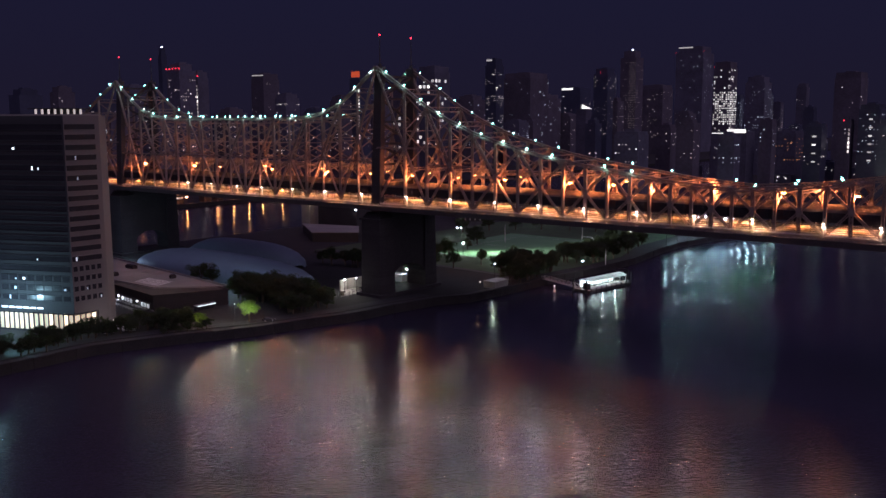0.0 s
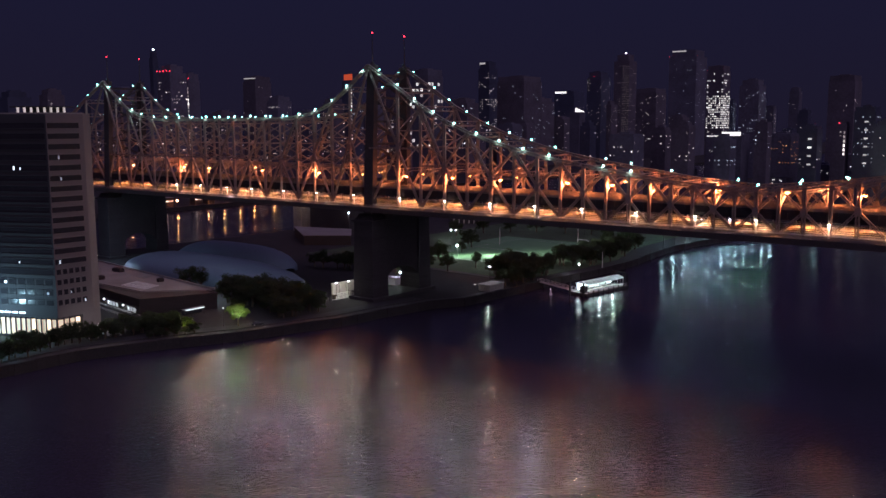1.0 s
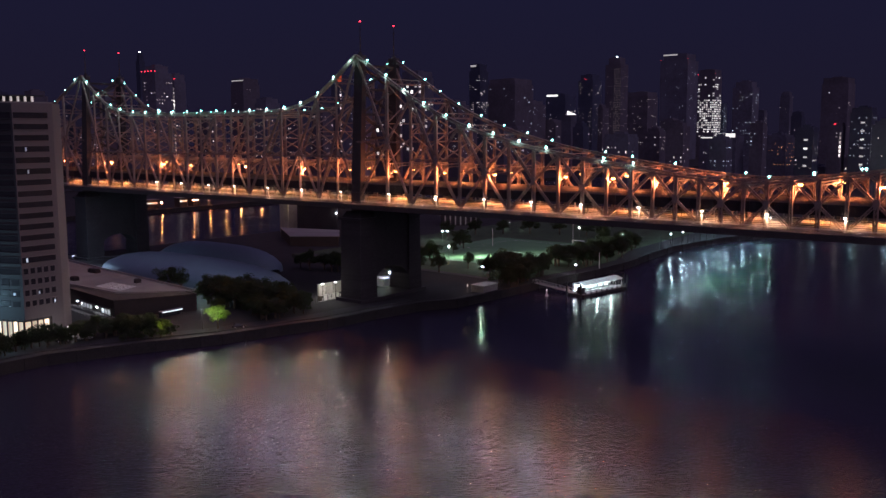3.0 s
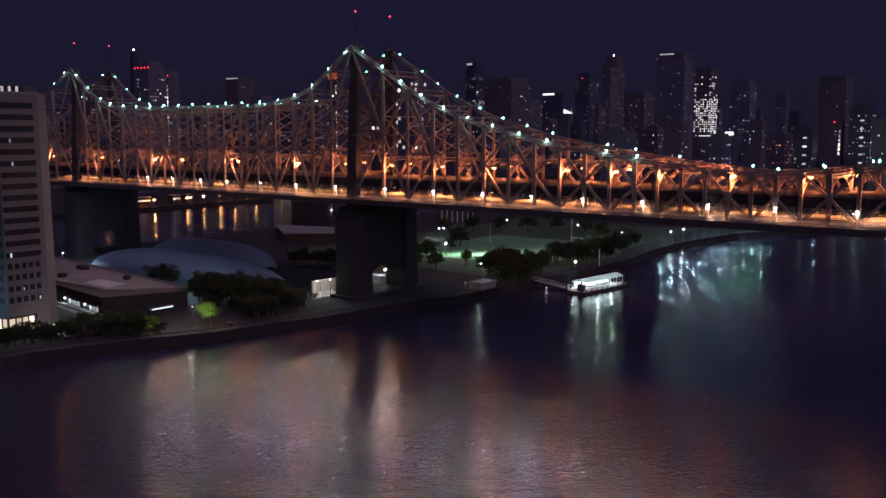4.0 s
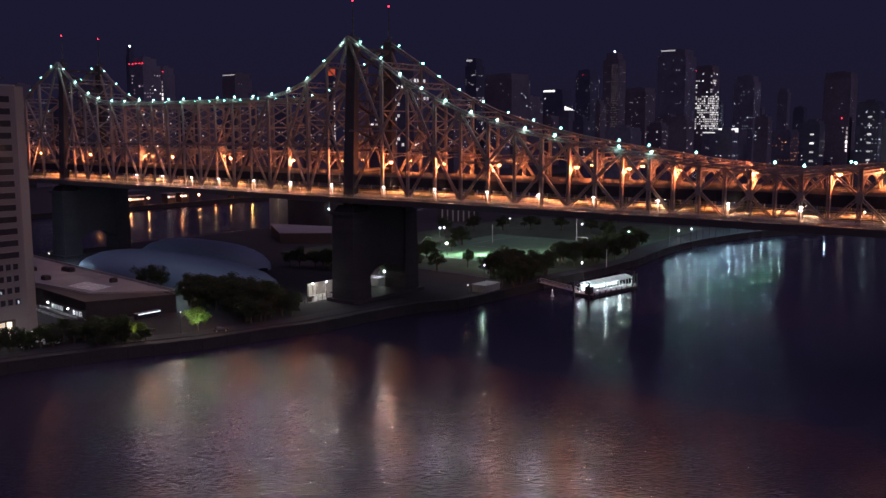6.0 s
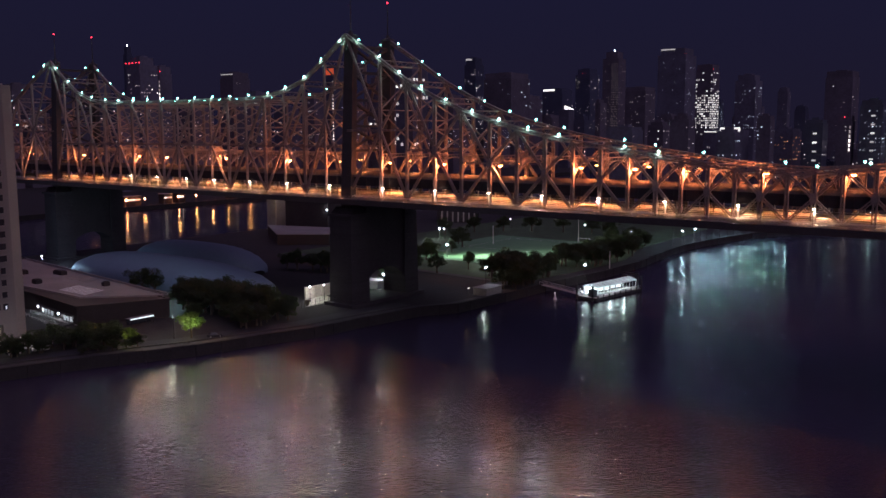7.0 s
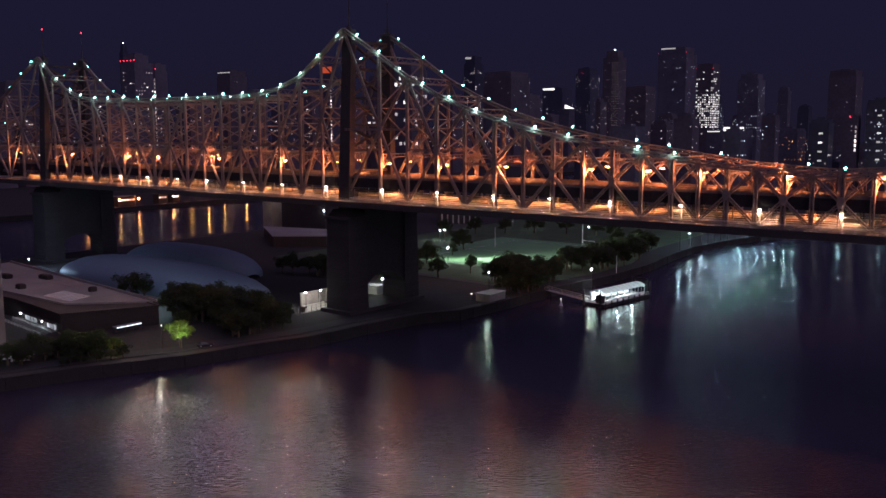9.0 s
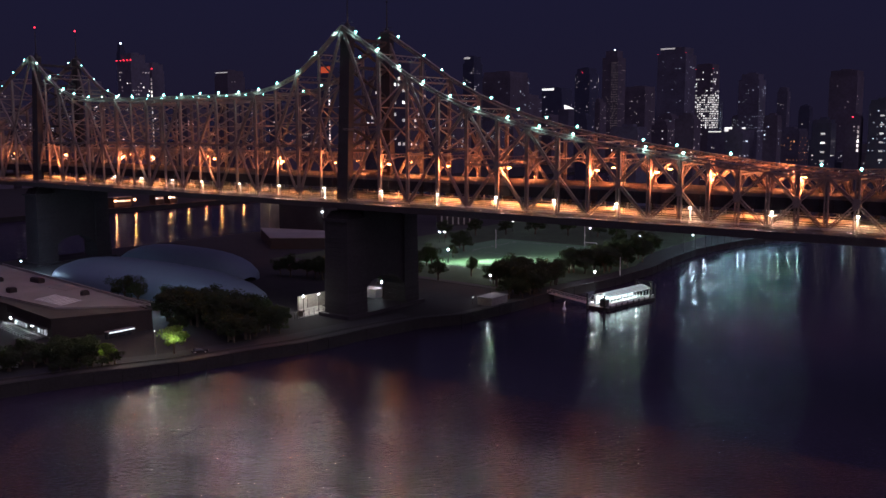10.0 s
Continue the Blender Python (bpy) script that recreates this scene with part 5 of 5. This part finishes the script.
def skyscraper(x, y, s, h, lit=0.09, red=0, strip=0, tip=0, crown=0, glow_top=0, big=0, hot=0, warm=0, column=0, dots=0, dim=0):
    t = thing("city_tower", x, y, 3.0, "dark high-rise tower with scattered lit windows", "skyscraper", "towers of the night skyline")
    wx, wy, h = s * rs.uniform(0.9, 1.1), s * rs.uniform(0.9, 1.1), h - 3.0
    wall = rs.choice(HAZED_WALLS)
    part("tower_block", Build().box(-wx / 2, wx / 2, -wy / 2, wy / 2, 0, h * 0.93), wall, t)
    k = rs.uniform(0.7, 0.95)
    part("setback_block", Build().box(-wx / 2 * k, wx / 2 * k, -wy / 2 * k, wy / 2 * k, h * 0.93, h - 2), wall, t)
    part("roof_house", Build().box(-wx * 0.2, wx * 0.2, -wy * 0.2, wy * 0.2, h - 2, h), wall, t)
    floor_h = 5.4 if hot else 8.2 if big else 4.6 if dim else 3.6
    cell = 4.8 if hot else 7.0 if big else 3.6 if dim else 2.9 if s < 40 else 3.8
    mat = WIN_HOT if hot or big else WIN_DIM if dim else WIN_WARM if warm else rs.choice([WIN_WHITE, WIN_WHITE, WIN_COOL])
    ww, wh = (cell * 0.34, 1.0) if x < -300 else (0.75, 0.8)
    if hot or big:
        ww, wh = cell * (0.7 if hot else 0.6), 3.1 if hot else 4.2
    south = Build().box(-ww / 2, ww / 2, -0.2, 0, 0, wh).mesh("lit_window", mat)
    east = Build().box(0, 0.2, -ww / 2, ww / 2, 0, wh).mesh("lit_window", mat)
    z_low = max(30, h * 0.25) if not hot else 46
    rows, made = int((h * 0.92 - z_low) / floor_h), 0
    for r in range(rows):
        z = z_low + r * floor_h
        busy = rs.random() < 0.22
        for face, w in ((south, wx), (east, wy)):
            n = int(w / cell)
            c0 = rs.randrange(0, max(1, n - 2))
            run = range(c0, c0 + rs.randrange(2, 6))
            for c in range(n):
                p = lit * 0.85 if not big else lit
                if dim:
                    p = 1.3 if face is south and c > n * 0.55 else 0.12
                if busy and c in run:
                    p = min(1.2, lit * 7)
                if hot:
                    p = 1.05 if 60 < z < 141 else 0.7 if 162 < z < 180 and c < n * 0.5 else 0.25 if z <= 60 else 0.08
                if rs.random() < p * 0.65 and made < (700 if hot else 260):
                    u = -w / 2 + (c + 0.5) * w / n
                    part("lit_window", face, mat, t, at=(u, -wy / 2 - 0.02, z) if face is south else (wx / 2 + 0.02, u, z))
                    made += 1
    if column:
        pane = Build().box(-1.7, 1.7, -0.3, 0, 0, 1.5).mesh("lit_bay", WIN_HOT)
        for r in range(int((h - 35) / 8)):
            part("lit_bay", pane, WIN_HOT, t, at=(wx * 0.1, -wy / 2 - 0.4, 32 + 8 * r))
    if strip:
        pane = Build().box(-0.7, 0.7, -0.3, 0, 0, 2.6).mesh("stair_light", WIN_WHITE)
        for r in range(int((h * 0.9 - 40) / 4.2)):
            part("stair_light", pane, WIN_WHITE, t, at=(wx * 0.42, -wy / 2 - 0.4, 40 + 4.2 * r))
    if crown:
        part("lit_crown", Build().box(-wx / 2 * k - 0.3, wx / 2 * k * (1 if crown == 1 else 0.2), -wy / 2 * k - 0.4, -wy / 2 * k - 0.1, h - 5.5, h - (4 if crown == 1 else 2.5)), WIN_HOT, t, "lit white crown band")
    if glow_top:
        part("lit_crown", Build().box(-wx * 0.4, wx * 0.4, -wy / 2 * k - 0.4, -wy / 2 * k - 0.1, h * 0.9, h - 2), glow("orange_crown", (1.0, 0.14, 0.05), 0.34), t, "orange-lit crown")
    if tip:
        part("roof_light", Build().ball((0, 0, h + 1), 1.1), COOLWHITE, t, "white light on the roof")
    for i in range(dots):
        part("roof_lamp", dot_mesh, WIN_HOT, t, at=(rs.uniform(-0.5, 0.5) * wx, -wy / 2 - 0.6, h * rs.uniform(0.55, 0.93)))
    for i in range(red):
        part("beacon", Build().ball((-wx / 2 + wx * i / max(1, red - 1) if red > 1 else 0, -wy / 2, h * 0.93 + 2), 0.6), RED, t, "red roof beacon")


skyscraper(-596, 315, 22, 140, red=5, lit=.14)
skyscraper(-617, 354, 14, 134, red=3, lit=.10, strip=1)
skyscraper(-1187, 690, 11, 210, lit=0, tip=1)
skyscraper(-887, 676, 30, 153, lit=.02, crown=1)
skyscraper(-597, 595, 19, 143, lit=.05, strip=1, glow_top=1)
skyscraper(-600, 691, 26, 136, lit=.35, big=1)
skyscraper(-608, 764, 35, 157, lit=.38, big=1)
skyscraper(-645, 969, 22, 180, lit=.12, crown=2)
skyscraper(-626, 1036, 55, 158, lit=.05)
skyscraper(-615, 1185, 40, 137, lit=.06, crown=2)
skyscraper(-606, 1278, 32, 176, lit=.10, red=1)
skyscraper(-609, 1393, 34, 215, lit=.4, tip=1, dim=1)
skyscraper(-626, 1737, 65, 245, lit=.05, crown=2, red=2)
skyscraper(-617, 1902, 46, 218, lit=.55, red=2, hot=1)
skyscraper(-183, 930, 25, 134, lit=.25)
skyscraper(-67, 705, 27, 66, lit=.34, warm=1)
skyscraper(-593, 2424, 26, 181, lit=.02)
skyscraper(-13, 617, 16, 74, lit=.08, column=1)
skyscraper(-113, 1107, 35, 144, lit=.05)
skyscraper(-1, 672, 14, 78, lit=.05, strip=1, red=1)
skyscraper(22, 677, 21, 92, lit=.30, column=1)
skyscraper(-617, 1529, 50, 152, lit=.09)
skyscraper(-624, 1093, 43, 123, lit=.09)
skyscraper(-596, 1296, 28, 121, lit=.09)
skyscraper(-557, 786, 31, 114, lit=.09)
skyscraper(-677, 537, 22, 114, lit=.09)
skyscraper(-596, 512, 21, 94, lit=.09)
skyscraper(-596, 558, 19, 110, lit=.09)
skyscraper(-54, 604, 12, 78, lit=.09)
skyscraper(72, 534, 16, 78, lit=.09)
skyscraper(-104, 532, 16, 78, lit=.09)
skyscraper(-598, 1007, 34, 80, lit=.09)
skyscraper(-613, 1142, 52, 90, lit=.09)
skyscraper(-184, 493, 12, 78, lit=.09)
skyscraper(-106, 421, 21, 68, lit=.09)
skyscraper(-143, 569, 16, 73, lit=.09)
skyscraper(-33, 453, 14, 66, lit=.09)
skyscraper(-835, 306, 22, 121, lit=.09)
skyscraper(-602, 386, 24, 92, lit=.09)
skyscraper(-878, 433, 30, 128, lit=.09)
skyscraper(-135, 998, 15, 95, lit=.09)
skyscraper(53, 734, 27, 97, lit=.09)
skyscraper(-675, 180, 23, 111, lit=.09)
skyscraper(-725, 298, 23, 102, lit=.09)
skyscraper(-602, 633, 28, 104, lit=.09)

# lower blocks that fill the skyline
rf = random.Random(9)
for i in range(46):
    y = 250 + 2300 * (i / 45) ** 1.3
    x = -590 - rf.uniform(0, 320)
    skyscraper(round(x), round(y + rf.uniform(-30, 30)), rf.uniform(18, 34), rf.uniform(30, 85) * (1 + y / 2600), lit=rf.uniform(0.06, 0.24), dots=rf.randrange(3, 10))
for i in range(14):
    skyscraper(round(rf.uniform(-180, 60)), round(rf.uniform(620, 1150)), rf.uniform(14, 24), rf.uniform(22, 60), lit=rf.uniform(0.06, 0.2), dots=rf.randrange(2, 6))

# two low lit roofs among the towers
pav = thing("lit_pavilion", -505, 1026, 3.0, "low pavilion with a sloping white-lit roof", "building")
part("base", Build().box(-9, 9, -9, 9, 0, 92), HAZED_WALLS[0], pav)
part("lit_roof", Build().prism([(-9, 0), (9, 0), (-9, 7)], -9.3, -9.0), WIN_HOT, pav, "wedge of white light")
pav.children[-1].matrix_basis = pose(0, 0, 92, 90, 0, 0)
hall_far = thing("lit_podium", -126, 700, 3.0, "low podium roof washed with white light", "building")
part("base", Build().box(-20, 20, -12, 12, 0, 60), HAZED_WALLS[0], hall_far)
part("lit_band", Build().box(-19, -6, -12.3, -12.0, 57.5, 58.6), WIN_HOT, hall_far, "white-lit roof edge")
part("lit_band", Build().box(-2, 19, -12.6, -12.3, 58.5, 62.5), WIN_HOT, hall_far, "white-lit roof edge")
